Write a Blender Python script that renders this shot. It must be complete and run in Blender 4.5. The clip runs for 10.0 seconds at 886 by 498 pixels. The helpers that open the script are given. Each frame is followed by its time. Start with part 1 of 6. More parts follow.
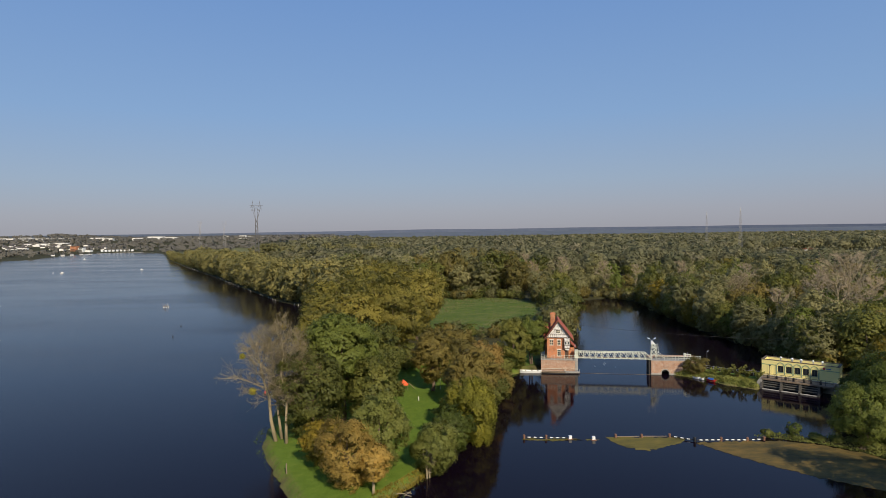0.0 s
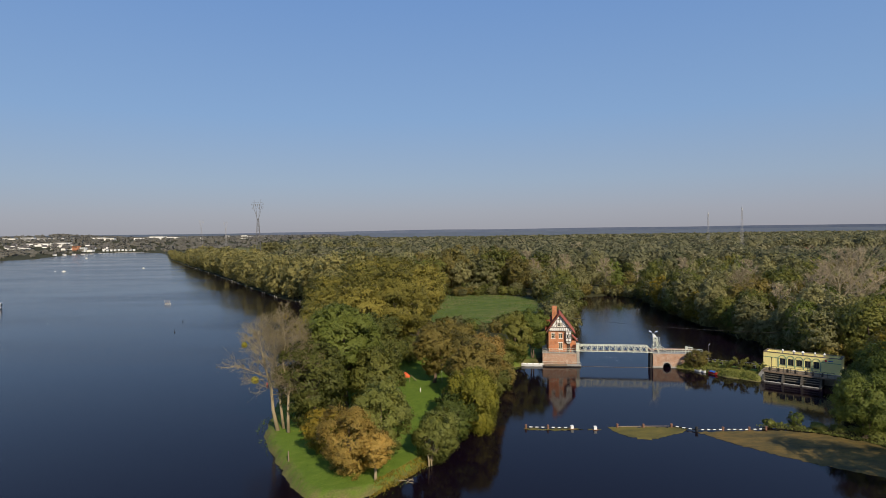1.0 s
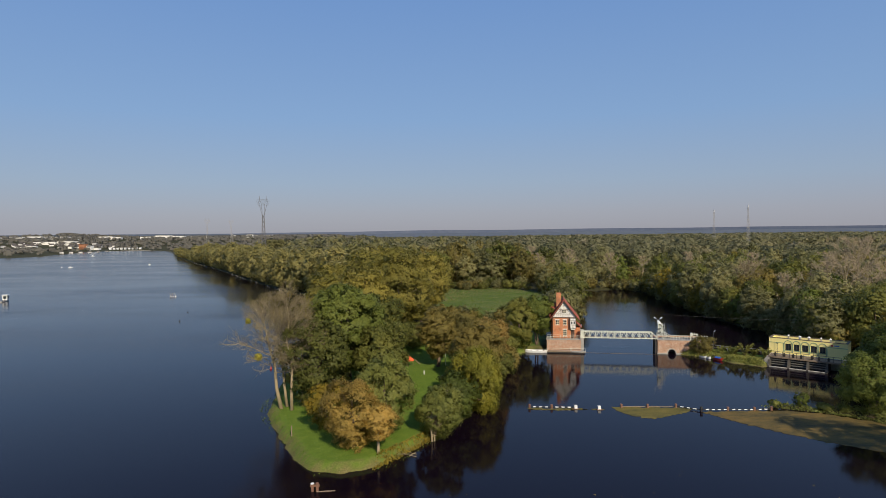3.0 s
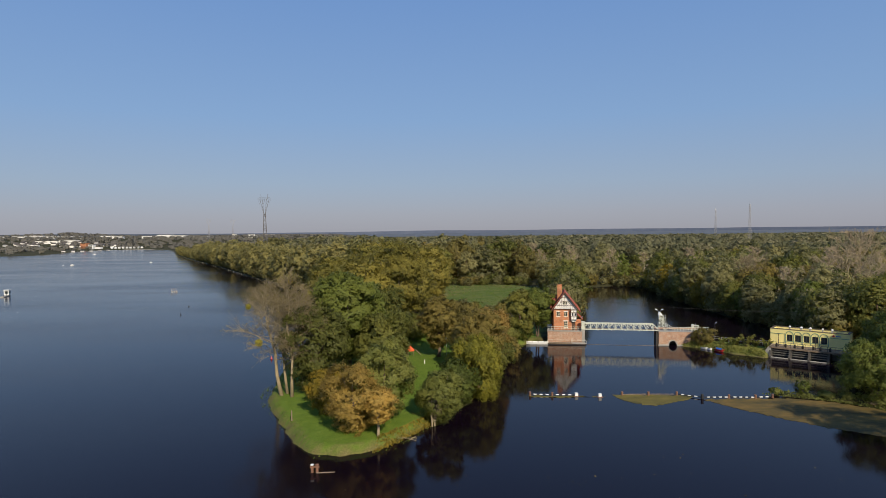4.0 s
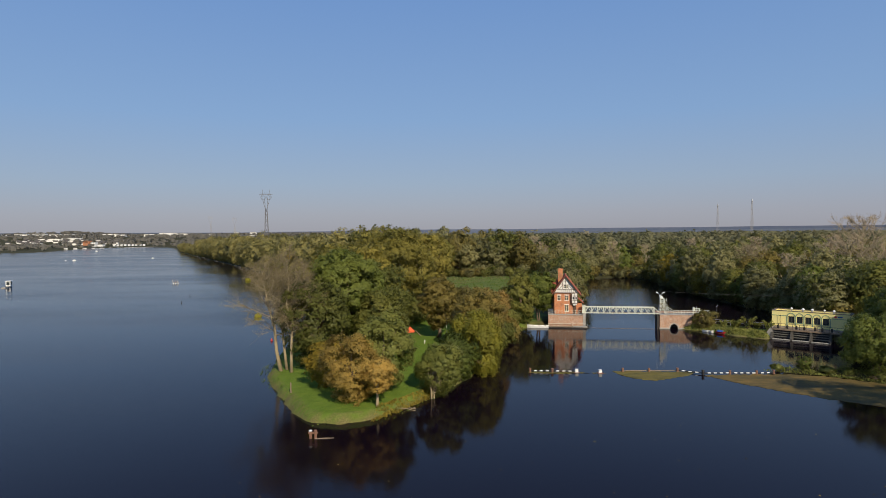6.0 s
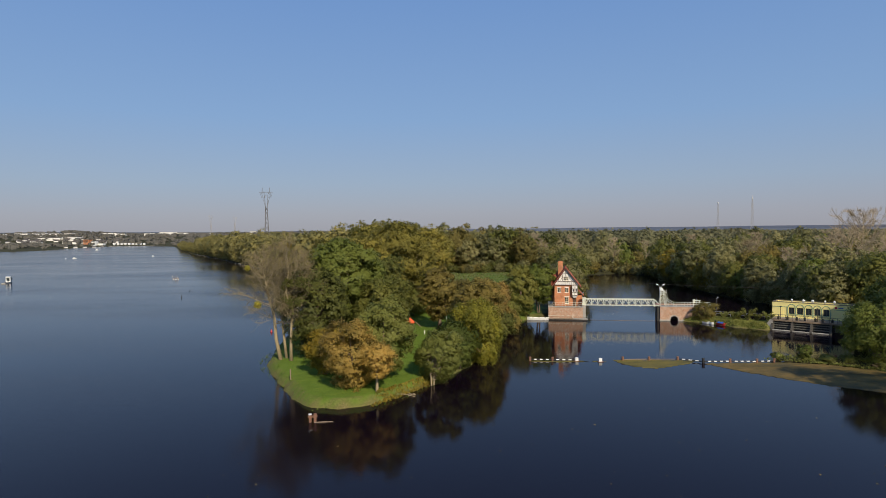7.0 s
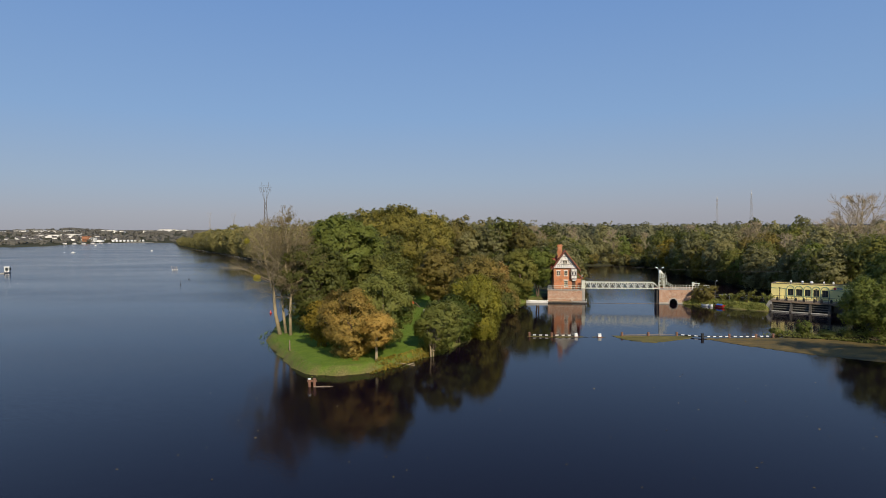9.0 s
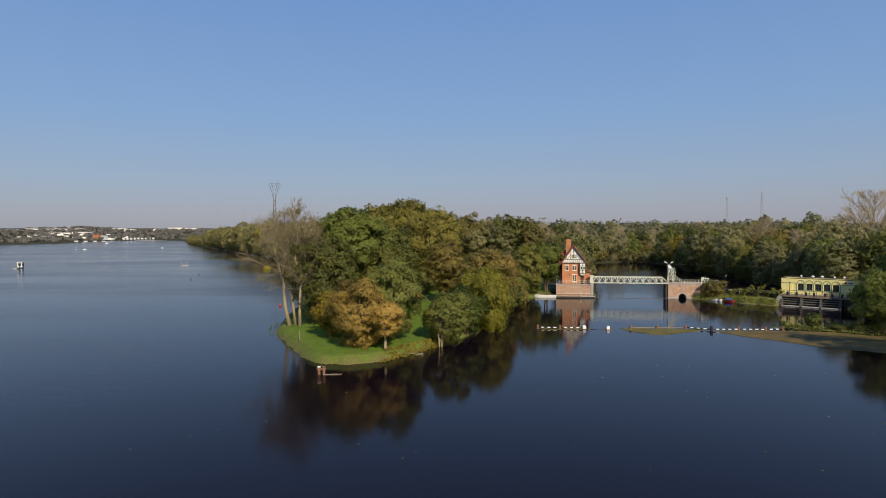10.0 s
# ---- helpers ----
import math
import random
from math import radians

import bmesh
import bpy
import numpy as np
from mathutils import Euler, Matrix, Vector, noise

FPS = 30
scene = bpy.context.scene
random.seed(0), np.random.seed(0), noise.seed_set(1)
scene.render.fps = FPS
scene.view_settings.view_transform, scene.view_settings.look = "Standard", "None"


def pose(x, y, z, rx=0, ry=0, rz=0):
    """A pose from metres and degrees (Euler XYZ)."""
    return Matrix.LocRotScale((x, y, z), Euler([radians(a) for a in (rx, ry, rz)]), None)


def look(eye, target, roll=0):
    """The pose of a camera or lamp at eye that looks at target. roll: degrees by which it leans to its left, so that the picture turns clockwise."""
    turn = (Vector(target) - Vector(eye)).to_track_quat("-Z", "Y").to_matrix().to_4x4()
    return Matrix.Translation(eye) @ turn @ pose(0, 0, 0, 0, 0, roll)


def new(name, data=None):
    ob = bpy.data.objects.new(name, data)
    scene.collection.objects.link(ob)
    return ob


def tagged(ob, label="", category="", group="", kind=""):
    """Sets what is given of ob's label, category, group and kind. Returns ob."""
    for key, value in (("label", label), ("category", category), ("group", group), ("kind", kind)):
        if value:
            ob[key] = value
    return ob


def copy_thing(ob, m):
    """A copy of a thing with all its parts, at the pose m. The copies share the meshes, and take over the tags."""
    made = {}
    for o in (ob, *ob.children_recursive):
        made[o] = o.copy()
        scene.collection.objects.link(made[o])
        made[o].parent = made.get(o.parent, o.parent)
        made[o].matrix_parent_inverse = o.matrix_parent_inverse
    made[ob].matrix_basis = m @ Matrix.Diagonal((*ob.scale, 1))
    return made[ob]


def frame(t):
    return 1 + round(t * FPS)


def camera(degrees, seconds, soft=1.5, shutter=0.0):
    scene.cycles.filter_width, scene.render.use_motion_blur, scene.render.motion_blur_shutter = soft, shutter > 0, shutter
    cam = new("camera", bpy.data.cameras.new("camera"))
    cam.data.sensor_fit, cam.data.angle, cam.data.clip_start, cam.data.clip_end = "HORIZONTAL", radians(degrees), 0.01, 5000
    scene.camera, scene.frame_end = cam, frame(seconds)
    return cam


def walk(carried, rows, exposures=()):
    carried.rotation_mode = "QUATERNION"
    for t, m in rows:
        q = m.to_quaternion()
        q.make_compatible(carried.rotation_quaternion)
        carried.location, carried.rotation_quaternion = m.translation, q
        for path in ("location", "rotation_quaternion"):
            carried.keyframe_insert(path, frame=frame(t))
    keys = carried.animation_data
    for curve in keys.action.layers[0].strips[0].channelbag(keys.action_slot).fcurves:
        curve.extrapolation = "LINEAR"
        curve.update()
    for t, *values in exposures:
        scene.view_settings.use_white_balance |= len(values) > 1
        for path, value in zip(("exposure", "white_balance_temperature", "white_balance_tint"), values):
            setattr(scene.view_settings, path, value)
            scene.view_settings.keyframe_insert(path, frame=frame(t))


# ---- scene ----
cam = camera(72.1, 10.0, soft=0.7)

PATH = [
    (0, (0.335, 1.563, 32.955), (0.434, 3.56, 32.894), -0.8),
    (0.5, (0.254, 1.501, 32.126), (0.351, 3.498, 32.066), -0.8),
    (1, (0.218, 1.411, 31.275), (0.313, 3.408, 31.216), -0.8),
    (1.5, (0.28, 1.445, 30.450), (0.371, 3.442, 30.393), -0.8),
    (2, (0.278, 1.422, 29.554), (0.365, 3.42, 29.499), -0.7),
    (2.5, (0.34, 1.417, 28.761), (0.421, 3.414, 28.705), -0.7),
    (4, (0.472, 1.447, 25.734), (0.546, 3.445, 25.680), -0.6),
    (4.5, (0.586, 1.508, 24.765), (0.654, 3.506, 24.712), -0.6),
    (5, (0.589, 1.534, 23.820), (0.655, 3.533, 23.766), -0.6),
    (5.5, (0.68, 1.563, 22.944), (0.748, 3.561, 22.889), -0.6),
    (7, (0.796, 1.677, 20.268), (0.863, 3.675, 20.212), -0.6),
    (7.5, (0.796, 1.64, 19.497), (0.863, 3.638, 19.440), -0.6),
    (8, (0.749, 1.696, 18.571), (0.819, 3.694, 18.513), -0.5),
    (8.5, (0.698, 1.621, 17.615), (0.768, 3.619, 17.556), -0.5),
    (9, (0.696, 1.59, 16.581), (0.766, 3.588, 16.522), -0.5),
    (9.5, (0.719, 1.523, 15.746), (0.779, 3.521, 15.686), -0.4),
    (10, (0.611, 1.253, 15.523), (0.654, 3.251, 15.461), -0.4),
]
walk(cam, [(t, look(eye, target, roll)) for t, eye, target, roll in PATH])

# ---- world and sun ----
SUN_EL, SUN_AZ = 33.0, 162.0          # degrees above the horizon; degrees from +y towards +x
world = bpy.data.worlds.new("sky")
scene.world = world
world.use_nodes = True
wn, wl = world.node_tree.nodes, world.node_tree.links
sky = wn.new("ShaderNodeTexSky")
sky.sky_type = "NISHITA"
sky.sun_disc = False
sky.sun_elevation, sky.sun_rotation = radians(SUN_EL), radians(SUN_AZ)
sky.altitude, sky.air_density, sky.dust_density, sky.ozone_density = 50, 1.0, 1.2, 3.0
# autumn haze: the clear sky of the model under a veil that greys it towards the horizon
up, veil, lift, blend = wn.new("ShaderNodeSeparateXYZ"), wn.new("ShaderNodeValToRGB"), wn.new("ShaderNodeMix"), wn.new("ShaderNodeMix")
wl.new(wn.new("ShaderNodeTexCoord").outputs["Generated"], up.inputs[0])
wl.new(up.outputs[2], veil.inputs["Fac"])
while len(veil.color_ramp.elements) < 6:
    veil.color_ramp.elements.new(0.5)
for e, (p, c) in zip(veil.color_ramp.elements, ((0.0, (0.352, 0.352, 0.405)), (0.03, (0.345, 0.362, 0.44)), (0.08, (0.305, 0.388, 0.525)),
                                                (0.18, (0.230, 0.372, 0.615)), (0.36, (0.165, 0.308, 0.61)), (1.0, (0.08, 0.17, 0.42)))):
    e.position, e.color = p, (*c, 1)
lift.data_type, lift.blend_type, lift.inputs["Factor"].default_value = "RGBA", "MULTIPLY", 1.0
lift.inputs["B"].default_value = (0.1, 0.1, 0.1, 1)
wl.new(sky.outputs[0], lift.inputs["A"])
blend.data_type, blend.inputs["Factor"].default_value = "RGBA", 0.85
wl.new(lift.outputs["Result"], blend.inputs["A"])
wl.new(veil.outputs[0], blend.inputs["B"])
wl.new(blend.outputs["Result"], wn["Background"].inputs[0])
wn["Background"].inputs[1].default_value = 1.0
sun_data = bpy.data.lights.new("sun", "SUN")
sun_data.energy, sun_data.angle, sun_data.color = 4.6, radians(0.6), (1.0, 0.87, 0.68)
sun = new("sun", sun_data)
_e, _a = radians(SUN_EL), radians(SUN_AZ)
sun_way = Vector((math.sin(_a) * math.cos(_e), math.cos(_a) * math.cos(_e), math.sin(_e)))
sun.matrix_world = look(sun_way * 300, (0, 0, 0))
scene.view_settings.exposure = 0.0


# ---- materials ----
def shader(name, rough=0.7, metal=0.0):
    m = bpy.data.materials.new(name)
    m.use_nodes = True
    b = m.node_tree.nodes["Principled BSDF"]
    b.inputs["Roughness"].default_value, b.inputs["Metallic"].default_value = rough, metal
    return m, m.node_tree.nodes, m.node_tree.links, b


def noise_node(n, l, scale, detail=4.0, source=None, rough=0.6):
    t = n.new("ShaderNodeTexNoise")
    t.inputs["Scale"].default_value, t.inputs["Detail"].default_value, t.inputs["Roughness"].default_value = scale, detail, rough
    l.new(source, t.inputs["Vector"])
    return t.outputs["Fac"]


def ramp_node(n, l, fac, stops):
    r = n.new("ShaderNodeValToRGB")
    while len(r.color_ramp.elements) < len(stops):
        r.color_ramp.elements.new(0.5)
    for e, (p, c) in zip(r.color_ramp.elements, stops):
        e.position, e.color = p, (*c, 1)
    l.new(fac, r.inputs["Fac"])
    return r.outputs["Color"]


def mix_node(n, l, fac, a, b, kind="MIX"):
    m = n.new("ShaderNodeMix")
    m.data_type, m.blend_type = "RGBA", kind
    for sock, v in ((m.inputs["Factor"], fac), (m.inputs["A"], a), (m.inputs["B"], b)):
        if isinstance(v, (int, float)):
            sock.default_value = v
        elif isinstance(v, tuple):
            sock.default_value = (*v, 1)
        else:
            l.new(v, sock)
    return m.outputs["Result"]


def bump_node(n, l, b, height, strength, distance):
    k = n.new("ShaderNodeBump")
    k.inputs["Strength"].default_value, k.inputs["Distance"].default_value = strength, distance
    l.new(height, k.inputs["Height"])
    l.new(k.outputs["Normal"], b.inputs["Normal"])
    return k


def scaled(c, k):
    return tuple(min(1.0, v * k) for v in c)


def surface(name, color, rough=0.7, metal=0.0, coarse=0.8, fine=9.0, vary=0.3, bump=0.3, depth=0.02):
    """A weathered surface: stains at a coarse scale, grain at a fine one."""
    m, n, l, b = shader(name, rough, metal)
    pos = n.new("ShaderNodeTexCoord").outputs["Object"]
    big, small = noise_node(n, l, coarse, 5, pos), noise_node(n, l, fine, 3, pos)
    c1 = ramp_node(n, l, big, ((0.3, scaled(color, 1 - vary)), (0.7, scaled(color, 1 + vary * 0.5))))
    c2 = ramp_node(n, l, small, ((0.3, scaled(color, 1 - vary * 0.7)), (0.7, scaled(color, 1 + vary * 0.5))))
    l.new(mix_node(n, l, 0.5, c1, c2), b.inputs["Base Color"])
    bump_node(n, l, b, small, bump, depth)
    return m


def brickwork(name, c1, c2, mortar, lime=None):
    m, n, l, b = shader(name, 0.85)
    pos = n.new("ShaderNodeTexCoord").outputs["Object"]
    sep, com = n.new("ShaderNodeSeparateXYZ"), n.new("ShaderNodeCombineXYZ")
    add = n.new("ShaderNodeMath")
    l.new(pos, sep.inputs[0])
    l.new(sep.outputs[0], add.inputs[0])
    l.new(sep.outputs[1], add.inputs[1])
    l.new(add.outputs[0], com.inputs[0])
    l.new(sep.outputs[2], com.inputs[1])
    t = n.new("ShaderNodeTexBrick")
    t.inputs["Scale"].default_value = 1.0
    t.inputs["Brick Width"].default_value, t.inputs["Row Height"].default_value, t.inputs["Mortar Size"].default_value = 0.25, 0.077, 0.008
    t.inputs["Color1"].default_value, t.inputs["Color2"].default_value, t.inputs["Mortar"].default_value = (*c1, 1), (*c2, 1), (*mortar, 1)
    l.new(com.outputs[0], t.inputs["Vector"])
    stain = noise_node(n, l, 0.9, 6, pos, 0.7)
    dark = ramp_node(n, l, stain, ((0.3, (0.55, 0.5, 0.48)), (0.5, (1, 1, 1)), (0.72, (1.0, 0.98, 0.94))))
    col = mix_node(n, l, 0.85, t.outputs["Color"], dark, "MULTIPLY")
    if lime:
        # lime bloom and worn patches
        patch = ramp_node(n, l, noise_node(n, l, 1.5, 6, pos, 0.75), ((0.48, (0, 0, 0)), (0.66, (0.75, 0.75, 0.75))))
        col = mix_node(n, l, patch, col, lime)
    l.new(col, b.inputs["Base Color"])
    bump_node(n, l, b, t.outputs["Fac"], 0.4, -0.01)
    return m


def foliage(name, cols, patch=0.35, gloss=0.55):
    """Leaves: leaf to leaf, patch to patch and tree to tree variation, some light through the blade."""
    m, n, l, b = shader(name, gloss)
    b.inputs["Specular IOR Level"].default_value = 0.25
    geo, info = n.new("ShaderNodeNewGeometry"), n.new("ShaderNodeObjectInfo")
    pos = n.new("ShaderNodeTexCoord").outputs["Object"]
    patches = noise_node(n, l, patch, 3, pos)
    add = n.new("ShaderNodeMath")
    add.operation = "MULTIPLY_ADD"
    l.new(geo.outputs["Random Per Island"], add.inputs[0])
    add.inputs[1].default_value = 0.26
    l.new(patches, add.inputs[2])
    add2 = n.new("ShaderNodeMath")
    add2.operation = "MULTIPLY_ADD"
    l.new(info.outputs["Random"], add2.inputs[0])
    add2.inputs[1].default_value = 0.42
    l.new(add.outputs[0], add2.inputs[2])
    col = ramp_node(n, l, add2.outputs[0], [(0.42 + 0.62 * i / (len(cols) - 1), scaled(c, 1.2)) for i, c in enumerate(cols)])
    l.new(col, b.inputs["Base Color"])
    tr, mix = n.new("ShaderNodeBsdfTranslucent"), n.new("ShaderNodeMixShader")
    l.new(col, tr.inputs["Color"])
    mix.inputs[0].default_value = 0.45
    l.new(b.outputs[0], mix.inputs[1])
    l.new(tr.outputs[0], mix.inputs[2])
    l.new(mix.outputs[0], n["Material Output"].inputs["Surface"])
    return m


BRICK = brickwork("red_brick", (0.60, 0.225, 0.085), (0.51, 0.175, 0.066), (0.36, 0.27, 0.2))
PIER_BRICK = brickwork("weathered_pier_brick", (0.46, 0.25, 0.15), (0.36, 0.19, 0.115), (0.44, 0.38, 0.29), (0.56, 0.45, 0.36))
TILE = surface("red_roof_tiles", (0.36, 0.085, 0.045), 0.75, 0, 1.2, 14, 0.35, 0.5, 0.03)
PLASTER = surface("white_plaster", (0.78, 0.76, 0.70), 0.85, 0, 1.0, 12, 0.12, 0.15)
TIMBER = surface("dark_brown_timber", (0.09, 0.05, 0.03), 0.7)
CREAM = surface("cream_paint", (0.74, 0.66, 0.48), 0.5, 0, 1.5, 12, 0.12, 0.1)
WHITE = surface("white_paint", (0.78, 0.78, 0.74), 0.45, 0, 1.5, 12, 0.1, 0.1)
STEEL = surface("pale_green_grey_painted_steel", (0.63, 0.64, 0.52), 0.55, 0.1, 2.0, 15, 0.25, 0.2)
DARK_STEEL = surface("dark_weathered_steel", (0.06, 0.055, 0.05), 0.6, 0.4, 2, 12, 0.4)
PYLON = surface("dull_grey_pylon_steel", (0.13, 0.125, 0.12), 0.75, 0.1, 1.5, 10, 0.2)
GALV = surface("galvanised_steel", (0.5, 0.5, 0.5), 0.45, 0.6, 1.5, 10, 0.2)
CONCRETE = surface("stained_concrete", (0.36, 0.34, 0.30), 0.9, 0, 0.7, 8, 0.35, 0.4)
YELLOW = surface("pale_yellow_render", (0.88, 0.76, 0.30), 0.85, 0, 0.5, 10, 0.12, 0.15)
GREEN_TRIM = surface("sage_green_trim", (0.25, 0.36, 0.22), 0.7)
ROOFING = surface("grey_bitumen_roof", (0.10, 0.09, 0.08), 0.9)
WOOD = surface("grey_weathered_wood", (0.24, 0.18, 0.12), 0.85, 0, 1.0, 18, 0.4, 0.4)
DARK_CONCRETE = surface("dark_wet_concrete", (0.085, 0.078, 0.065), 0.9, 0, 0.7, 8, 0.4, 0.4)
RUST_WOOD = surface("reddish_wet_timber", (0.22, 0.11, 0.065), 0.75, 0, 2, 14, 0.4, 0.4)
BLACK = surface("black_rubber", (0.02, 0.02, 0.02), 0.6)
RED = surface("red_paint", (0.5, 0.03, 0.03), 0.4)
ORANGE = surface("orange_canvas", (0.75, 0.13, 0.04), 0.8)
BLUE = surface("blue_tarpaulin", (0.04, 0.12, 0.42), 0.6)
BARK = surface("grey_brown_bark", (0.17, 0.12, 0.08), 0.95, 0, 1.5, 7, 0.45, 0.7, 0.05)
PALE_BARK = surface("pale_lichen_bark", (0.34, 0.27, 0.16), 0.9, 0, 1.0, 7, 0.4, 0.6, 0.04)
PALE_TWIG = surface("pale_brown_twigs", (0.36, 0.285, 0.18), 0.9)
TWIG = surface("grey_twigs", (0.27, 0.215, 0.115), 0.9)
LEAF_GREEN = foliage("mid_green_leaves", ((0.056, 0.070, 0.015), (0.108, 0.135, 0.026), (0.180, 0.204, 0.042)))
LEAF_ROUND = foliage("soft_green_leaves", ((0.080, 0.092, 0.022), (0.160, 0.174, 0.040), (0.245, 0.250, 0.062)))
LEAF_DARK = foliage("dark_green_leaves", ((0.064, 0.070, 0.018), (0.130, 0.138, 0.031), (0.215, 0.208, 0.047)))
LEAF_OLIVE = foliage("olive_yellow_leaves", ((0.110, 0.097, 0.017), (0.221, 0.174, 0.026), (0.346, 0.251, 0.032)))
LEAF_ROW = foliage("olive_row_leaves", ((0.165, 0.152, 0.056), (0.262, 0.236, 0.082), (0.350, 0.304, 0.108)))
LEAF_ORANGE = foliage("orange_brown_autumn_leaves", ((0.168, 0.130, 0.034), (0.340, 0.242, 0.060), (0.495, 0.340, 0.086)))
LEAF_DOME = foliage("golden_olive_leaves", ((0.102, 0.097, 0.024), (0.195, 0.175, 0.037), (0.285, 0.240, 0.050)))
LEAF_BROWN = foliage("brownish_green_leaves", ((0.086, 0.078, 0.024), (0.166, 0.140, 0.038), (0.252, 0.200, 0.054)))
LEAF_WILLOW = foliage("yellow_green_willow_leaves", ((0.120, 0.120, 0.018), (0.245, 0.230, 0.032), (0.385, 0.330, 0.046)))
LEAF_GREY = foliage("grey_green_leaves", ((0.108, 0.109, 0.044), (0.200, 0.190, 0.076), (0.288, 0.264, 0.112)))
LEAF_RUST = foliage("rusty_autumn_leaves", ((0.125, 0.098, 0.030), (0.245, 0.176, 0.050), (0.355, 0.245, 0.072)))
LEAF_LAWN = foliage("lawn_grass_blades", ((0.055, 0.10, 0.010), (0.095, 0.155, 0.018), (0.15, 0.195, 0.03)))
GLASS, _n, _l, _b = shader("dark_window_glass", 0.08)
_b.inputs["Base Color"].default_value = (0.03, 0.035, 0.035, 1)


# ---- mesh helpers ----
class Geo:
    """Gathers vertices and faces of one mesh."""

    def __init__(self):
        self.v, self.f = [], []

    def box(self, x0, x1, y0, y1, z0, z1):
        i = len(self.v)
        self.v += [(x, y, z) for z in (z0, z1) for y in (y0, y1) for x in (x0, x1)]
        self.f += [tuple(i + k for k in q) for q in ((0, 2, 3, 1), (4, 5, 7, 6), (0, 1, 5, 4), (2, 6, 7, 3), (0, 4, 6, 2), (1, 3, 7, 5))]
        return self

    def prism(self, poly, lo, hi, axis="y"):
        """Extrudes a flat outline of (a, b) pairs along an axis."""
        def place(a, b, c):
            return {"y": (a, c, b), "x": (c, a, b), "z": (a, b, c)}[axis]
        i, n = len(self.v), len(poly)
        self.v += [place(a, b, lo) for a, b in poly] + [place(a, b, hi) for a, b in poly]
        self.f += [tuple(i + k for k in range(n)), tuple(i + n + k for k in reversed(range(n)))]
        self.f += [(i + k, i + n + k, i + n + (k + 1) % n, i + (k + 1) % n) for k in range(n)]
        return self

    def tube(self, pts, radii, sides=6, cap=True):
        i = len(self.v)
        pts = [Vector(p) for p in pts]
        for k, p in enumerate(pts):
            way = (pts[min(k + 1, len(pts) - 1)] - pts[max(k - 1, 0)]).normalized()
            a = way.orthogonal().normalized()
            b = way.cross(a)
            for s in range(sides):
                t = 2 * math.pi * s / sides
                self.v.append(tuple(p + (a * math.cos(t) + b * math.sin(t)) * radii[k]))
        for k in range(len(pts) - 1):
            for s in range(sides):
                j, j2 = i + k * sides, i + (k + 1) * sides
                self.f.append((j + s, j + (s + 1) % sides, j2 + (s + 1) % sides, j2 + s))
        if cap:
            self.f.append(tuple(i + s for s in reversed(range(sides))))
            self.f.append(tuple(i + (len(pts) - 1) * sides + s for s in range(sides)))
        return self

    def bar(self, a, b, w=0.06):
        """A square bar from a to b."""
        return self.tube([a, b], [w * 0.707] * 2, 4)

    def mesh(self, name, smooth=False):
        m = bpy.data.meshes.new(name)
        m.from_pydata(self.v, [], self.f)
        m.update()
        b = bmesh.new()
        b.from_mesh(m)
        bmesh.ops.recalc_face_normals(b, faces=b.faces)
        b.to_mesh(m)
        b.free()
        if smooth:
            m.polygons.foreach_set("use_smooth", [True] * len(m.polygons))
        return m


def quads(name, verts, mat, soft=None):
    """A mesh of loose flat pieces from an (n, corners, 3) array; soft: the way each piece faces the light, as part of its clump."""
    n, k = verts.shape[:2]
    m = bpy.data.meshes.new(name)
    m.vertices.add(n * k)
    m.vertices.foreach_set("co", np.ascontiguousarray(verts, np.float32).ravel())
    m.loops.add(n * k)
    m.loops.foreach_set("vertex_index", np.arange(n * k, dtype=np.int32))
    m.polygons.add(n)
    m.polygons.foreach_set("loop_start", np.arange(0, n * k, k, dtype=np.int32))
    m.update(calc_edges=True)
    if soft is not None:
        m.normals_split_custom_set_from_vertices(np.repeat(soft, k, axis=0).astype(np.float32))
    m.materials.append(mat)
    return m


def root(name, m, label, category, group="", kind=""):
    ob = new(name)
    ob.empty_display_size = 0.3
    ob.matrix_basis = m
    return tagged(ob, label, category, group, kind)


def part(name, geo, material, parent, label="", m=None, smooth=False):
    """One mesh object under a thing or a part. geo: a Geo, or a mesh that is shared."""
    data = geo
    if isinstance(geo, Geo):
        data = geo.mesh(name, smooth)
        data.materials.append(material)
    ob = new(name, data)
    ob.parent = parent
    if m is not None:
        ob.matrix_basis = m
    return tagged(ob, label)


def single(name, geo, material, m, label, category, group="", kind="", smooth=False):
    ob = part(name, geo, material, None, label, m, smooth)
    return tagged(ob, label, category, group, kind)


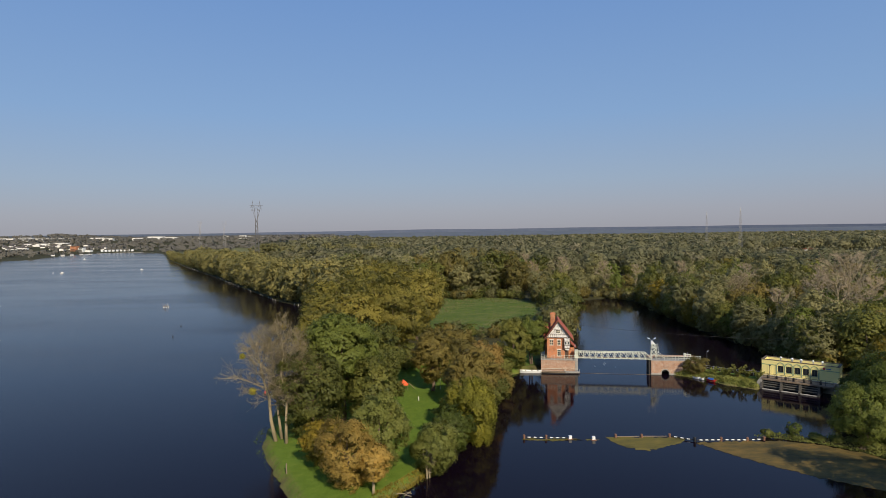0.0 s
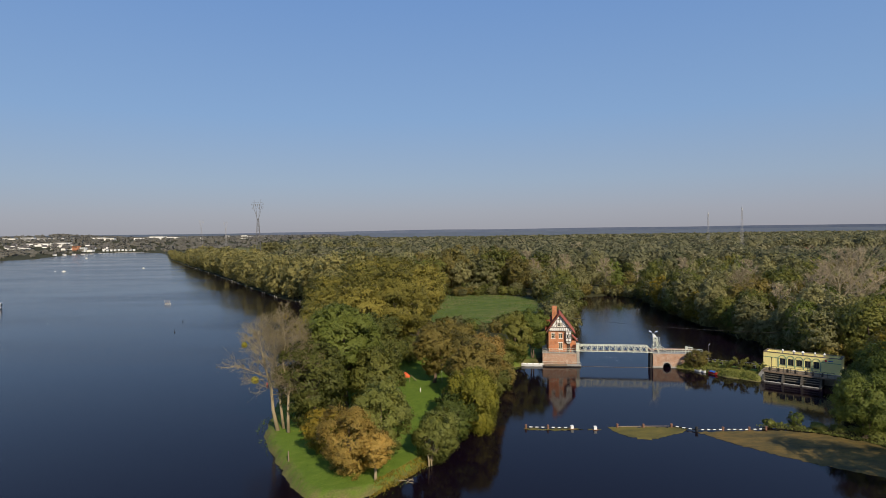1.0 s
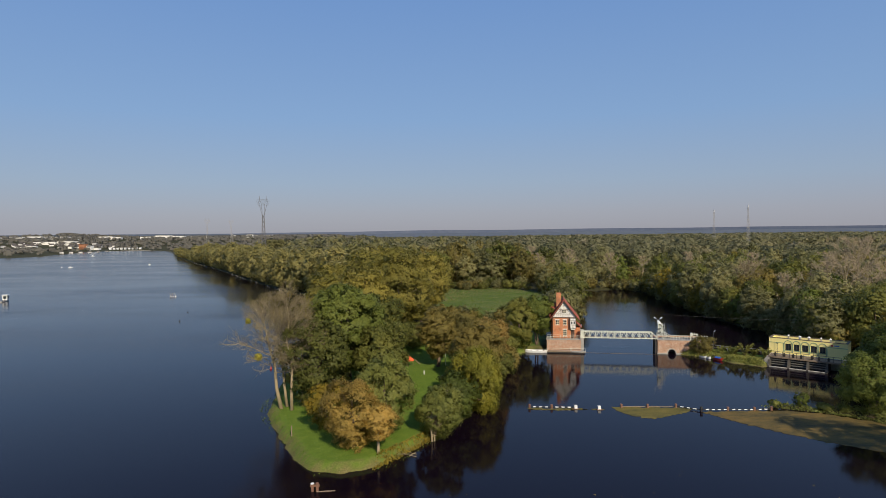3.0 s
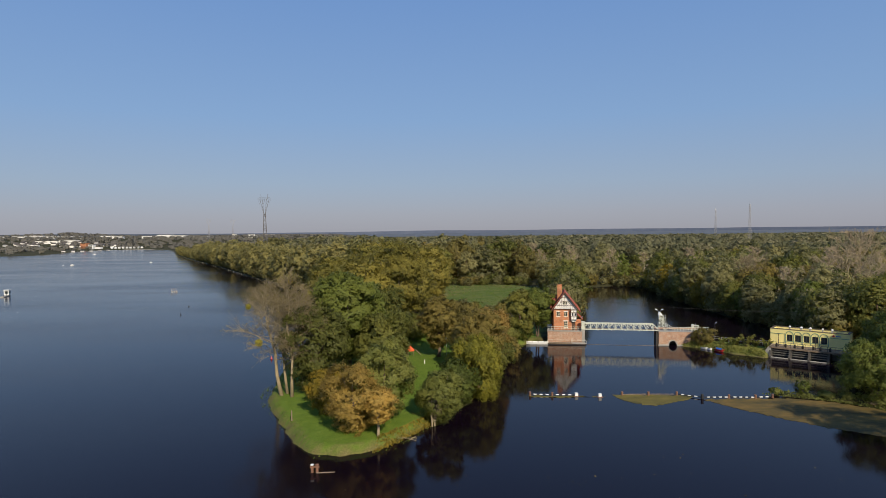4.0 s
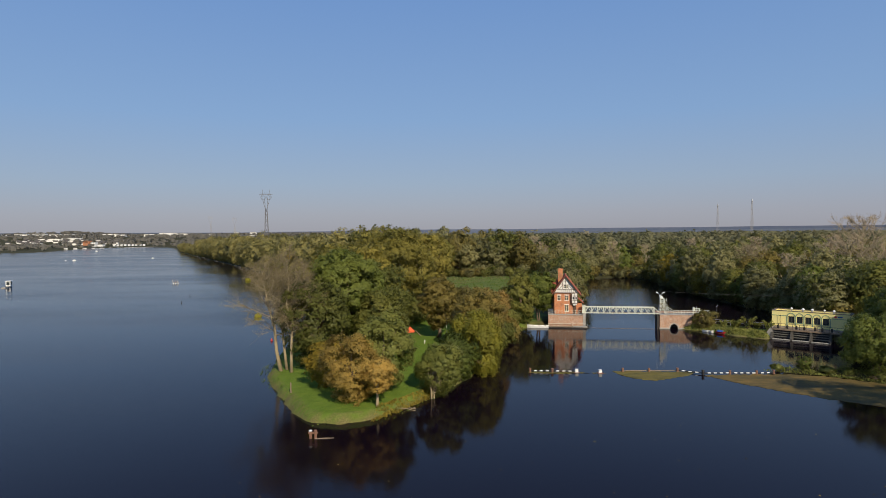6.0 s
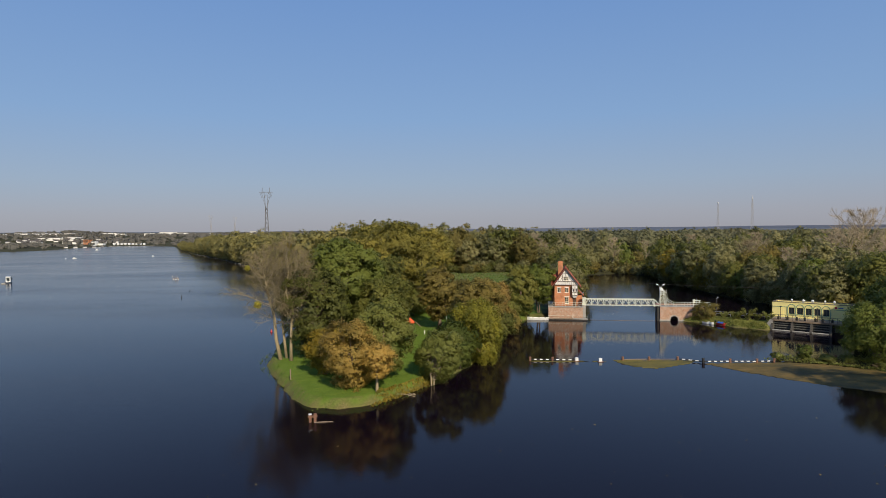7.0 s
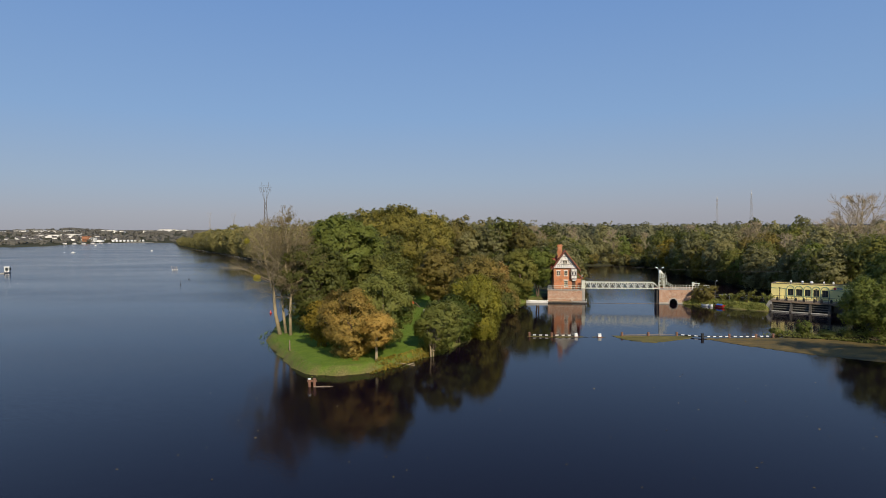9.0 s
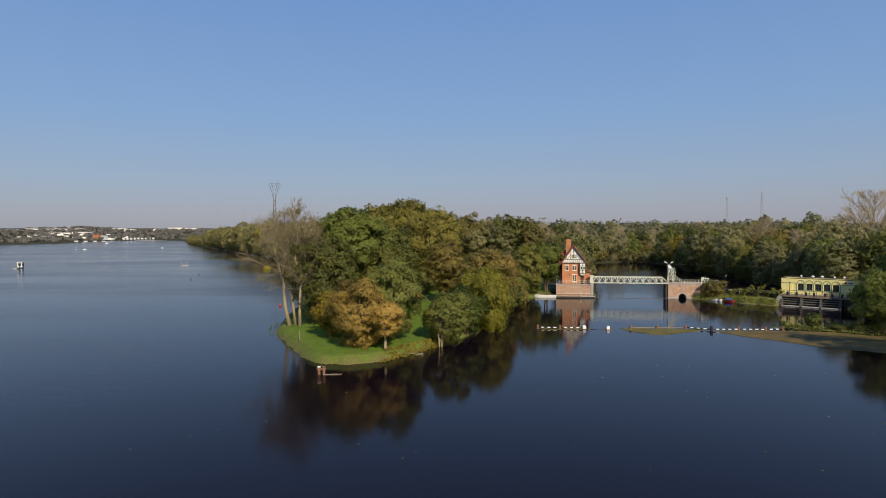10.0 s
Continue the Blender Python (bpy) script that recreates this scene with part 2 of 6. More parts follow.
# ---- ground and water ----
LAND = [(-23.4, 95.5), (-25, 110), (-27, 150), (-30, 200), (-38, 258), (-47, 270), (-66, 299), (-103, 374), (-160, 491), (-234, 636),
        (-304, 779), (-395, 995), (-420, 1054), (-509, 1147), (-590, 1128), (-566, 999), (-522, 855), (-545, 833), (-700, 700),
        (-1200, 560), (-5200, 500), (-5200, 5200), (5200, 5200), (5200, -300), (400, -300), (160, 10), (95, 45), (66, 54), (60.5, 60), (64, 70),
        (67.5, 80), (65, 85.5), (61, 89.5), (57, 91.8), (54, 93.4), (57, 92.9), (61, 91.0), (65.5, 88.6), (70, 92), (74, 99), (78, 106), (81, 111), (85.5, 117.5), (88, 126), (90, 138),
        (92, 150), (93, 161), (91.6, 170), (91, 190), (94, 222), (99.6, 266), (92, 282), (77, 276), (68, 255), (59, 227), (54.6, 201),
        (45, 172), (39, 153), (36.5, 143), (31, 142.0), (26, 141.0), (22, 137.5), (18.8, 128.2), (13.9, 111.8), (7.5, 92.5), (4.0, 85.6), (1.4, 82),
        (-1.2, 78.4), (-3.5, 75), (-6, 72.6), (-9, 71.4), (-12.4, 72.4), (-15, 75.8), (-18, 82)]
STRIP = [(57.5, 134.3), (61.6, 129.8), (65, 124), (69.2, 119.6), (71.4, 121.4), (75, 126), (70, 132), (64.5, 138.5), (58, 139.5)]


def signed_distance(px, py, poly):
    """Metres inside (positive) or outside an outline."""
    best, inside = np.full(px.shape, 1e18), np.zeros(px.shape, bool)
    for (ax, ay), (bx, by) in zip(poly, poly[1:] + poly[:1]):
        dx, dy = bx - ax, by - ay
        t = np.clip(((px - ax) * dx + (py - ay) * dy) / (dx * dx + dy * dy), 0, 1)
        best = np.minimum(best, (px - ax - t * dx) ** 2 + (py - ay - t * dy) ** 2)
        if ay != by:
            inside ^= ((ay > py) != (by > py)) & (px < ax + (py - ay) / (by - ay) * dx)
    return np.where(inside, 1, -1) * np.sqrt(best)


def smooth_step(a, b, x):
    t = np.clip((x - a) / (b - a), 0, 1)
    return t * t * (3 - 2 * t)


def wobble(px, py, s, seed=0.0):
    """Cheap soft noise of about -1 to 1."""
    return (np.sin(px * s + 1.3 * np.sin(py * s * 0.7 + seed)) + np.sin(py * s * 1.3 + 2.1 + 1.7 * np.sin(px * s * 0.6 + seed * 2))
            + np.sin((px + py) * s * 0.83 + seed * 3)) / 3


def shore_distance(px, py):
    d = np.maximum(signed_distance(px, py, LAND), signed_distance(px, py, STRIP))
    return d + 0.35 * wobble(px, py, 0.9) + 0.2 * wobble(px, py, 2.7, 4)


def land_height(px, py, d):
    far = np.hypot(px, py)
    w = np.maximum(0.8, 0.02 * (far - 90))
    z = 0.95 * np.clip(d / w, -2.5, 1) + 0.25 * smooth_step(1, 12, d) + 0.12 * wobble(px, py, 0.22, 2) * smooth_step(1, 5, d)
    town = smooth_step(-120, -330, px) * smooth_step(1150, 1650, py) * 17 + smooth_step(1700, 2250, py) * smooth_step(-950, -1350, px) * 16
    ridge = smooth_step(3200, 4500, far) * 20
    return z + smooth_step(2, 40, d) * np.maximum(town, ridge)


def graded(lo, hi, step, far, growth):
    side, s, mid = [], step, np.arange(lo, hi, step)
    d = 0.0
    while d < far:
        s *= growth
        d += s
        side.append(d)
    return np.concatenate([lo - np.array(side[::-1]), mid, mid[-1] + np.array(side)])


gx, gy = graded(-32, 80, 0.6, 5000, 1.055), graded(66, 146, 0.6, 5000, 1.055)
GX, GY = np.meshgrid(gx, gy)
GD = shore_distance(GX, GY)
GZ = land_height(GX, GY, GD)
# the ground sheet is cut away where the weir's masonry stands in it
nx, ny = len(gx), len(gy)
gm = bpy.data.meshes.new("ground")
co = np.stack([GX.ravel(), GY.ravel(), GZ.ravel()], 1).astype(np.float32)
ii = np.arange(nx * ny).reshape(ny, nx)
face = np.stack([ii[:-1, :-1], ii[:-1, 1:], ii[1:, 1:], ii[1:, :-1]], -1).reshape(-1, 4)
gm.vertices.add(len(co))
gm.vertices.foreach_set("co", co.ravel())
gm.loops.add(face.size)
gm.loops.foreach_set("vertex_index", face.ravel().astype(np.int32))
gm.polygons.add(len(face))
gm.polygons.foreach_set("loop_start", np.arange(0, face.size, 4, dtype=np.int32))
gm.update(calc_edges=True)
gm.polygons.foreach_set("use_smooth", [True] * len(face))
MEADOW = [(4, 183), (6, 215), (9, 250), (14, 286), (36, 290), (52, 262), (49, 235), (38, 205), (29, 186)]
LAWN = [(-26, 100), (-24, 94), (-18, 81), (-12, 71), (-3, 73), (5, 86), (8, 93), (13, 110), (16, 122), (24, 138), (30, 150), (28, 165), (6, 150), (-6, 150), (-20, 140)]
FIELD = [(240, 440), (365, 692), (1100, 730), (1100, 520), (500, 430), (360, 420)]
soil = 0.8 - 0.8 * smooth_step(0.15, 0.65, GD + 0.35 * wobble(GX, GY, 1.7, 5)) + 0.5 * smooth_step(0.5, 0.9, GD) * (1 - smooth_step(0.9, 1.5, GD + 0.3 * wobble(GX, GY, 0.9, 2)))
lawn = smooth_step(-3, 1.5, signed_distance(GX, GY, LAWN) + wobble(GX, GY, 0.6, 1))
lawn = np.maximum(lawn, smooth_step(-2, 1, signed_distance(GX, GY, STRIP)))
soil = soil * smooth_step(-6, 0, np.maximum(signed_distance(GX, GY, LAWN), signed_distance(GX, GY, STRIP)))
meadow = smooth_step(-4, 3, signed_distance(GX, GY, MEADOW) + 2 * wobble(GX, GY, 0.2, 6))
POLDER = [(-130, 470), (-225, 640), (-380, 1000), (-410, 1150), (-300, 1350), (-160, 640)]
field = smooth_step(-8, 8, np.maximum(signed_distance(GX, GY, FIELD), signed_distance(GX, GY, POLDER)))
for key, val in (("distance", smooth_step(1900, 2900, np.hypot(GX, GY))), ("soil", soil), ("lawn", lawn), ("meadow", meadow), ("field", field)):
    gm.attributes.new(key, "FLOAT", "POINT").data.foreach_set("value", val.ravel().astype(np.float32))


def ground_material():
    m, n, l, b = shader("grass_soil_and_woodland_floor", 0.95)
    b.inputs["Specular IOR Level"].default_value = 0.2
    pos = n.new("ShaderNodeNewGeometry").outputs["Position"]

    def attr(key):
        a = n.new("ShaderNodeAttribute")
        a.attribute_name = key
        return a.outputs["Fac"]
    big, mid, fine = noise_node(n, l, 0.09, 4, pos), noise_node(n, l, 0.7, 5, pos), noise_node(n, l, 6.0, 4, pos)
    floor = ramp_node(n, l, mid, ((0.3, (0.03, 0.032, 0.012)), (0.7, (0.07, 0.064, 0.026))))
    g1 = ramp_node(n, l, mid, ((0.28, (0.072, 0.128, 0.011)), (0.55, (0.116, 0.188, 0.018)), (0.8, (0.175, 0.220, 0.034))))
    g2 = ramp_node(n, l, fine, ((0.3, (0.07, 0.125, 0.011)), (0.7, (0.155, 0.21, 0.028))))
    lawn_c = mix_node(n, l, 0.45, g1, g2)
    m1 = ramp_node(n, l, big, ((0.36, (0.06, 0.10, 0.016)), (0.5, (0.095, 0.132, 0.025)), (0.64, (0.18, 0.165, 0.055))))
    m2 = ramp_node(n, l, noise_node(n, l, 0.24, 5, pos, 0.7), ((0.34, (0.045, 0.082, 0.014)), (0.52, (0.10, 0.135, 0.026)), (0.68, (0.21, 0.195, 0.07))))
    meadow_c = mix_node(n, l, 0.5, m1, m2)
    soil_c = ramp_node(n, l, fine, ((0.3, (0.085, 0.07, 0.028)), (0.55, (0.165, 0.125, 0.052)), (0.75, (0.25, 0.205, 0.11))))
    field_c = ramp_node(n, l, mid, ((0.3, (0.09, 0.12, 0.035)), (0.7, (0.22, 0.19, 0.085))))
    c = mix_node(n, l, attr("lawn"), floor, lawn_c)
    c = mix_node(n, l, attr("meadow"), c, meadow_c)
    c = mix_node(n, l, attr("field"), c, field_c)
    # distant ground turns blue-grey: aerial haze painted into its colour
    far_haze_c = ramp_node(n, l, noise_node(n, l, 0.006, 4, pos), ((0.35, (0.10, 0.118, 0.14)), (0.65, (0.135, 0.15, 0.165))))
    c = mix_node(n, l, attr("distance"), c, far_haze_c)
    c = mix_node(n, l, attr("soil"), c, soil_c)
    l.new(c, b.inputs["Base Color"])
    bump_node(n, l, b, fine, 0.5, 0.12)
    return m


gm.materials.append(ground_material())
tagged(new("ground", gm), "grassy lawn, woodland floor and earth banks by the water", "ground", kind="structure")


def water_material():
    m, n, l, b = shader("dark_river_water", 0.05)
    b.inputs["Base Color"].default_value = (0.0052, 0.0026, 0.0060, 1)
    b.inputs["IOR"].default_value = 1.195
    pos = n.new("ShaderNodeNewGeometry").outputs["Position"]
    sep = n.new("ShaderNodeSeparateXYZ")
    l.new(pos, sep.inputs[0])
    wind = n.new("ShaderNodeMapRange")
    wind.inputs["From Min"].default_value, wind.inputs["From Max"].default_value = 8, -45
    wind.interpolation_type = "SMOOTHSTEP"
    l.new(sep.outputs[0], wind.inputs["Value"])
    streak = n.new("ShaderNodeMapping")
    streak.inputs["Scale"].default_value = (0.005, 0.022, 1)
    l.new(pos, streak.inputs["Vector"])
    bands = noise_node(n, l, 1.0, 3, streak.outputs[0])
    br = n.new("ShaderNodeMapRange")
    br.inputs["From Min"].default_value, br.inputs["From Max"].default_value = 0.38, 0.62
    l.new(bands, br.inputs["Value"])
    gust = n.new("ShaderNodeMath")
    gust.operation = "MULTIPLY"
    l.new(wind.outputs[0], gust.inputs[0])
    l.new(br.outputs[0], gust.inputs[1])
    strength = n.new("ShaderNodeMath")
    strength.operation = "MULTIPLY_ADD"
    l.new(gust.outputs[0], strength.inputs[0])
    strength.inputs[1].default_value, strength.inputs[2].default_value = 0.34, 0.10
    rough = n.new("ShaderNodeMath")
    rough.operation = "MULTIPLY_ADD"
    l.new(gust.outputs[0], rough.inputs[0])
    rough.inputs[1].default_value, rough.inputs[2].default_value = 0.06, 0.04
    chop = n.new("ShaderNodeMath")
    chop.operation = "MULTIPLY_ADD"
    l.new(wind.outputs[0], chop.inputs[0])
    chop.inputs[1].default_value = 0.06
    l.new(rough.outputs[0], chop.inputs[2])
    l.new(chop.outputs[0], b.inputs["Roughness"])
    w1, w2 = noise_node(n, l, 0.8, 3, pos), noise_node(n, l, 3.5, 2, pos)
    h = n.new("ShaderNodeMath")
    l.new(w1, h.inputs[0])
    l.new(w2, h.inputs[1])
    # broken water above the weir
    gap = n.new("ShaderNodeVectorMath")
    gap.operation = "DISTANCE"
    gap.inputs[1].default_value = (58, 190, 0)
    l.new(pos, gap.inputs[0])
    race = n.new("ShaderNodeMapRange")
    race.inputs["From Min"].default_value, race.inputs["From Max"].default_value = 50, 36
    l.new(gap.outputs["Value"], race.inputs["Value"])
    rougher, both = n.new("ShaderNodeMath"), n.new("ShaderNodeMath")
    for node, k, base, sock in ((rougher, 0.02, chop.outputs[0], b.inputs["Roughness"]), (both, 0.25, strength.outputs[0], None)):
        node.operation = "MULTIPLY_ADD"
        l.new(race.outputs[0], node.inputs[0])
        node.inputs[1].default_value = k
        l.new(base, node.inputs[2])
        if sock:
            l.new(node.outputs[0], sock)
    k = bump_node(n, l, b, h.outputs[0], 0.1, 0.05)
    l.new(both.outputs[0], k.inputs["Strength"])
    return m


WATER = water_material()
single("water", Geo().box(-5000, 5000, -5000, 5000, -4, 0), WATER, None, "dark blue still river and windblown lake surface", "water", kind="structure")


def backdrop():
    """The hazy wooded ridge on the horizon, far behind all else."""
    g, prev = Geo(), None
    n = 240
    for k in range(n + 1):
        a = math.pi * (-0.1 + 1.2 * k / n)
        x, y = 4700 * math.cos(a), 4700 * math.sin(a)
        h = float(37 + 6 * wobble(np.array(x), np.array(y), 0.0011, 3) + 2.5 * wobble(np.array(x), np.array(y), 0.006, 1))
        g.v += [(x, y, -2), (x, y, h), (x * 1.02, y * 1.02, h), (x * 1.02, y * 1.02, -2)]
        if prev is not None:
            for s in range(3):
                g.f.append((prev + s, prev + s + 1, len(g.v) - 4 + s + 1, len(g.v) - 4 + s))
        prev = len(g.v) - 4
    # the haze is painted as blue-grey into the ridge's base colour
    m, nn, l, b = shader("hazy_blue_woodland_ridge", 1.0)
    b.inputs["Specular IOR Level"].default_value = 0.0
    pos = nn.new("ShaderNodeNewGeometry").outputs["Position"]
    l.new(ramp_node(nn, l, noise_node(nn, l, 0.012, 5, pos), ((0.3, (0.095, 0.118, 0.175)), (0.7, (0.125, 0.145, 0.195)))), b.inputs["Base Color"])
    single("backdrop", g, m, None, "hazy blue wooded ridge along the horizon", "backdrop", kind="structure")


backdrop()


# ---- trees ----
def unit_rows(a):
    return a / np.maximum(np.linalg.norm(a, axis=1, keepdims=True), 1e-9)


def leaf_quads(rng, centre, normal, size):
    """Leaf sprays: one uneven three-cornered piece at each place."""
    n = len(centre)
    a = unit_rows(np.cross(normal, rng.normal(size=(n, 3))))
    b = np.cross(normal, a)
    s = (size * rng.uniform(0.5, 1.4, n))[:, None]
    q = np.empty((n, 3, 3))
    for k, (ka, kb) in enumerate(((-0.62, -0.45), (0.62, -0.45), (0.0, 0.8))):
        j = rng.uniform(0.5, 1.2, (n, 2))
        q[:, k] = centre + a * s * ka * j[:, :1] + b * s * kb * j[:, 1:] + normal * s * rng.uniform(-0.2, 0.2, (n, 1))
    return q


def lobed_crown(rng, h, r, base, lobes, spread=0.7, top=1.0):
    """Centres and radii of the boughs that make up a crown: an even shell of them, uneven in reach, and a few within."""
    lobes = int(lobes * 1.5)
    mid, half = (h + base) / 2, (h - base) / 2
    k = np.arange(lobes) + 0.5
    z = 1 - 2 * k / lobes
    a = k * 2.39996 + rng.uniform(0, 6.28)
    d = np.stack([np.cos(a) * np.sqrt(1 - z * z), np.sin(a) * np.sqrt(1 - z * z), z * top], 1)
    d = unit_rows(d + 0.22 * rng.normal(size=(lobes, 3)))
    bulge = 1 + 0.14 * np.sin(3 * np.arctan2(d[:, 1], d[:, 0]) + rng.uniform(0, 6)) + 0.12 * np.sin(2.6 * d[:, 2] + 2 * d[:, 0] + rng.uniform(0, 6)) + 0.05 * rng.normal(size=lobes)
    reach = np.where(rng.random(lobes) < 0.15, rng.uniform(0.4, 0.7, lobes), 0.93) * spread * bulge
    c = d * reach[:, None] * np.array([r, r, half]) + np.array([0, 0, mid])
    c[:, 2] = np.where(d[:, 2] < 0, mid + (c[:, 2] - mid) * 1.3, c[:, 2])
    low = np.clip((c[:, 2] - base) / (h - base), 0, 1)
    c[:, :2] *= (0.72 + 0.28 * np.minimum(1, low * 2.6))[:, None]
    rad = r * rng.uniform(0.22, 0.36, lobes) * (60 / lobes) ** 0.3
    return c, rad


def crown_leaves(rng, c, rad, count, size, squash=0.8, droop=0.12, ruffle=0.75, clumps=16):
    """Leaves in small tufts that cover the outer side of overlapping boughs, so that a crown is full and has light and shade at three scales."""
    mid = c.mean(0)
    bough = np.repeat(np.arange(len(c)), clumps)
    out = unit_rows(c[bough] - mid + 1e-6)
    d = unit_rows(rng.normal(size=(len(bough), 3)) + 1.0 * out + np.array([0, 0, 0.25]))
    shape = (rng.uniform(0.8, 1.2, (len(c), 3)) * np.array([1, 1, squash]))[bough]
    tuft = c[bough] + d * shape * (rad[bough] * rng.uniform(0.7, 1.06, len(bough)))[:, None]
    tuft_r = rad[bough] * rng.uniform(0.2, 0.46, len(bough))
    pick = rng.choice(len(tuft), count, p=tuft_r ** 2 / (tuft_r ** 2).sum())
    e = unit_rows(rng.normal(size=(count, 3)) + 0.3 * d[pick] + np.array([0, 0, 0.2]))
    k = rng.uniform(0.05, 1.0, (count, 1)) ** 0.5 * (1 + 0.35 * rng.normal(size=(count, 1)))
    p = tuft[pick] + e * k * tuft_r[pick][:, None] * np.array([1.15, 1.15, 0.8])
    if droop:
        p[:, 2] -= droop * rng.uniform(0, 1, count) ** 2 * rad[bough[pick]] * 1.3
    soft = unit_rows(0.35 * e + 0.6 * d[pick] + 0.35 * out[pick] + np.array([0, 0, 0.2]) + 0.2 * rng.normal(size=(count, 3)))
    return leaf_quads(rng, p, unit_rows(soft + ruffle * rng.normal(size=(count, 3))), size), soft


def limbs(rng, geo, c, rad, base_r, trunk_h, lean=(0, 0), stems=1, reach=10, sides=6):
    """A tapered trunk with limbs that run out into the boughs."""
    top = c[:, 2].max()
    for s in range(stems):
        off = Vector((rng.normal() * 0.35, rng.normal() * 0.25, 0)) * (stems > 1)
        tip = Vector((lean[0] + off.x * 3, lean[1] + off.y * 3, top * 0.8))
        pts = [off + (tip - off) * t + Vector((rng.normal(), rng.normal(), 0)) * 0.012 * top * (0 < t < 1) for t in (0, 0.12, 0.35, 0.6, 0.8, 1)]
        pts[0].z = -0.35
        geo.tube(pts, [base_r * k / stems ** 0.4 for k in (1.35, 1.0, 0.85, 0.6, 0.38, 0.12)], sides)
        order = rng.permutation(len(c))[:reach]
        for j in order:
            goal = Vector(c[j])
            z0 = max(trunk_h * 0.7, goal.z * rng.uniform(0.35, 0.7))
            start = off + (tip - off) * min(1, z0 / tip.z)
            midp = start.lerp(goal, 0.5) + Vector((0, 0, 0.08 * top * rng.uniform(-0.3, 0.8)))
            w = base_r * rng.uniform(0.22, 0.4)
            geo.tube([start, midp, goal], [w, w * 0.6, w * 0.2], 5 if sides > 4 else 4)


def tree_model(name, label, leaf, seed, h, r, base, trunk_h, lobes, count, size, girth=0.3, bark=BARK, stems=1, lean=(0, 0), droop=0.12,
               spread=0.7, m=None, group="", squash=0.8, category="tree", reach=14, dense=1.85, fine=0.86, ruffle=0.5, top=1.0):
    rng = np.random.default_rng(seed)
    c, rad = lobed_crown(rng, h, r, base, lobes, spread, top)
    c[:, :2] += np.array(lean) * (c[:, 2:3] / h)
    ob = root(name, m or Matrix(), label, category, group)
    g = Geo()
    limbs(rng, g, c, rad, girth, trunk_h, lean, stems, reach)
    part("trunk", g, bark, ob, "", smooth=True)
    leaves, soft = crown_leaves(rng, c, rad, int(count * dense), size * (fine if dense > 1 else 1.0), squash, droop, ruffle)
    part("crown", quads("crown", leaves, leaf, soft), None, ob)
    return ob


def bare_tree(name, label, seed, h, lean, m, radius=3.6, arms=16, girth=0.25, low=0.3, steep=0.9, bark=PALE_BARK, leaves=0, leaf=None, fine=0.016, forks=(8, 6), twigs=TWIG, category="tree"):
    """A tree that has lost its leaves: rising limbs that branch into fine twigs."""
    rng = np.random.default_rng(seed)
    stem, twig, ends = Geo(), Geo(), []

    def noise(k):
        return Vector(rng.normal(size=3)) * k

    top = Vector((lean[0] * h, lean[1] * h, h * 0.9))
    line = [top * t + noise(0.012 * h) * (0 < t < 1) for t in (0, 0.2, 0.4, 0.6, 0.8, 1)]
    line[0].z = -0.35
    stem.tube(line, [girth * k for k in (1.25, 0.9, 0.72, 0.5, 0.3, 0.1)], 8)

    def trunk_at(f):
        k = min(4, int(f * 5))
        return line[k].lerp(line[k + 1], f * 5 - k)

    for i in range(arms):
        f = low + (0.97 - low) * ((i + rng.random()) / arms) ** 0.85
        a = 2.4 * i + rng.normal() * 0.35
        g = (f - low) / (1 - low)
        reach = radius * (0.62 + 0.5 * math.sin(math.pi * min(1, g * 1.15 + 0.12))) * (1 - 0.55 * g) * rng.uniform(0.75, 1.25)
        out = Vector((math.cos(a), math.sin(a), 0))
        p0 = trunk_at(f)
        rise = steep * (0.3 + 1.1 * g)          # low limbs spread, high ones climb
        p1 = p0 + out * reach * 0.5 + Vector((0, 0, reach * 0.42 * rise)) + noise(0.12)
        p2 = p0 + out * reach + Vector((0, 0, reach * rise * rng.uniform(0.9, 1.3))) + noise(0.2)
        p2.z = min(p2.z, h - 0.2)
        w = max(0.03, girth * 0.34 * (1 - 0.6 * g))
        stem.tube([p0, p1, p2], [w, w * 0.65, w * 0.2], 5)
        way, size = (p2 - p0).normalized(), (p2 - p0).length
        for t in np.linspace(0.25, 1.0, forks[0]):
            s0 = p0.lerp(p1, t * 2) if t < 0.5 else p1.lerp(p2, t * 2 - 1)
            d = (way + noise(0.5) + Vector((0, 0, 0.12))).normalized()
            l2 = size * 0.42 * (1.25 - 0.7 * t) * rng.uniform(0.6, 1.25) + 0.3
            e = s0 + d * l2
            e.z = min(e.z, h)
            twig.tube([s0, s0.lerp(e, 0.5) + noise(0.05), e], [fine * 1.9, fine * 1.5, fine], 3, cap=False)
            for u in np.linspace(0.3, 1.0, forks[1]):
                q = s0.lerp(e, u)
                d3 = (d + noise(0.55) + Vector((0, 0, 0.1))).normalized()
                r3 = q + d3 * (l2 * 0.42 * rng.uniform(0.6, 1.3) + 0.15)
                twig.tube([q, r3], [fine * 1.1, fine * 0.75], 3, cap=False)
                for v in (0.45, 0.75, 1.0):
                    c = q.lerp(r3, v)
                    c2 = c + (d3 + noise(0.6)).normalized() * rng.uniform(0.25, 0.6) * (0.5 + l2 * 0.25)
                    twig.tube([c, c2], [fine * 0.75, fine * 0.55], 3, cap=False)
                    ends.append(c2)
    ob = root(name, m, label, category)
    part("trunk", stem, bark, ob, "", smooth=True)
    part("branchwork", twig, twigs, ob)
    if leaves:
        e = np.array(ends)
        p = e[rng.integers(0, len(e), leaves)] + rng.normal(size=(leaves, 3)) * 0.1
        part("leaves", quads("leaves", leaf_quads(rng, p, unit_rows(rng.normal(size=(leaves, 3))), 0.12), leaf), None, ob)
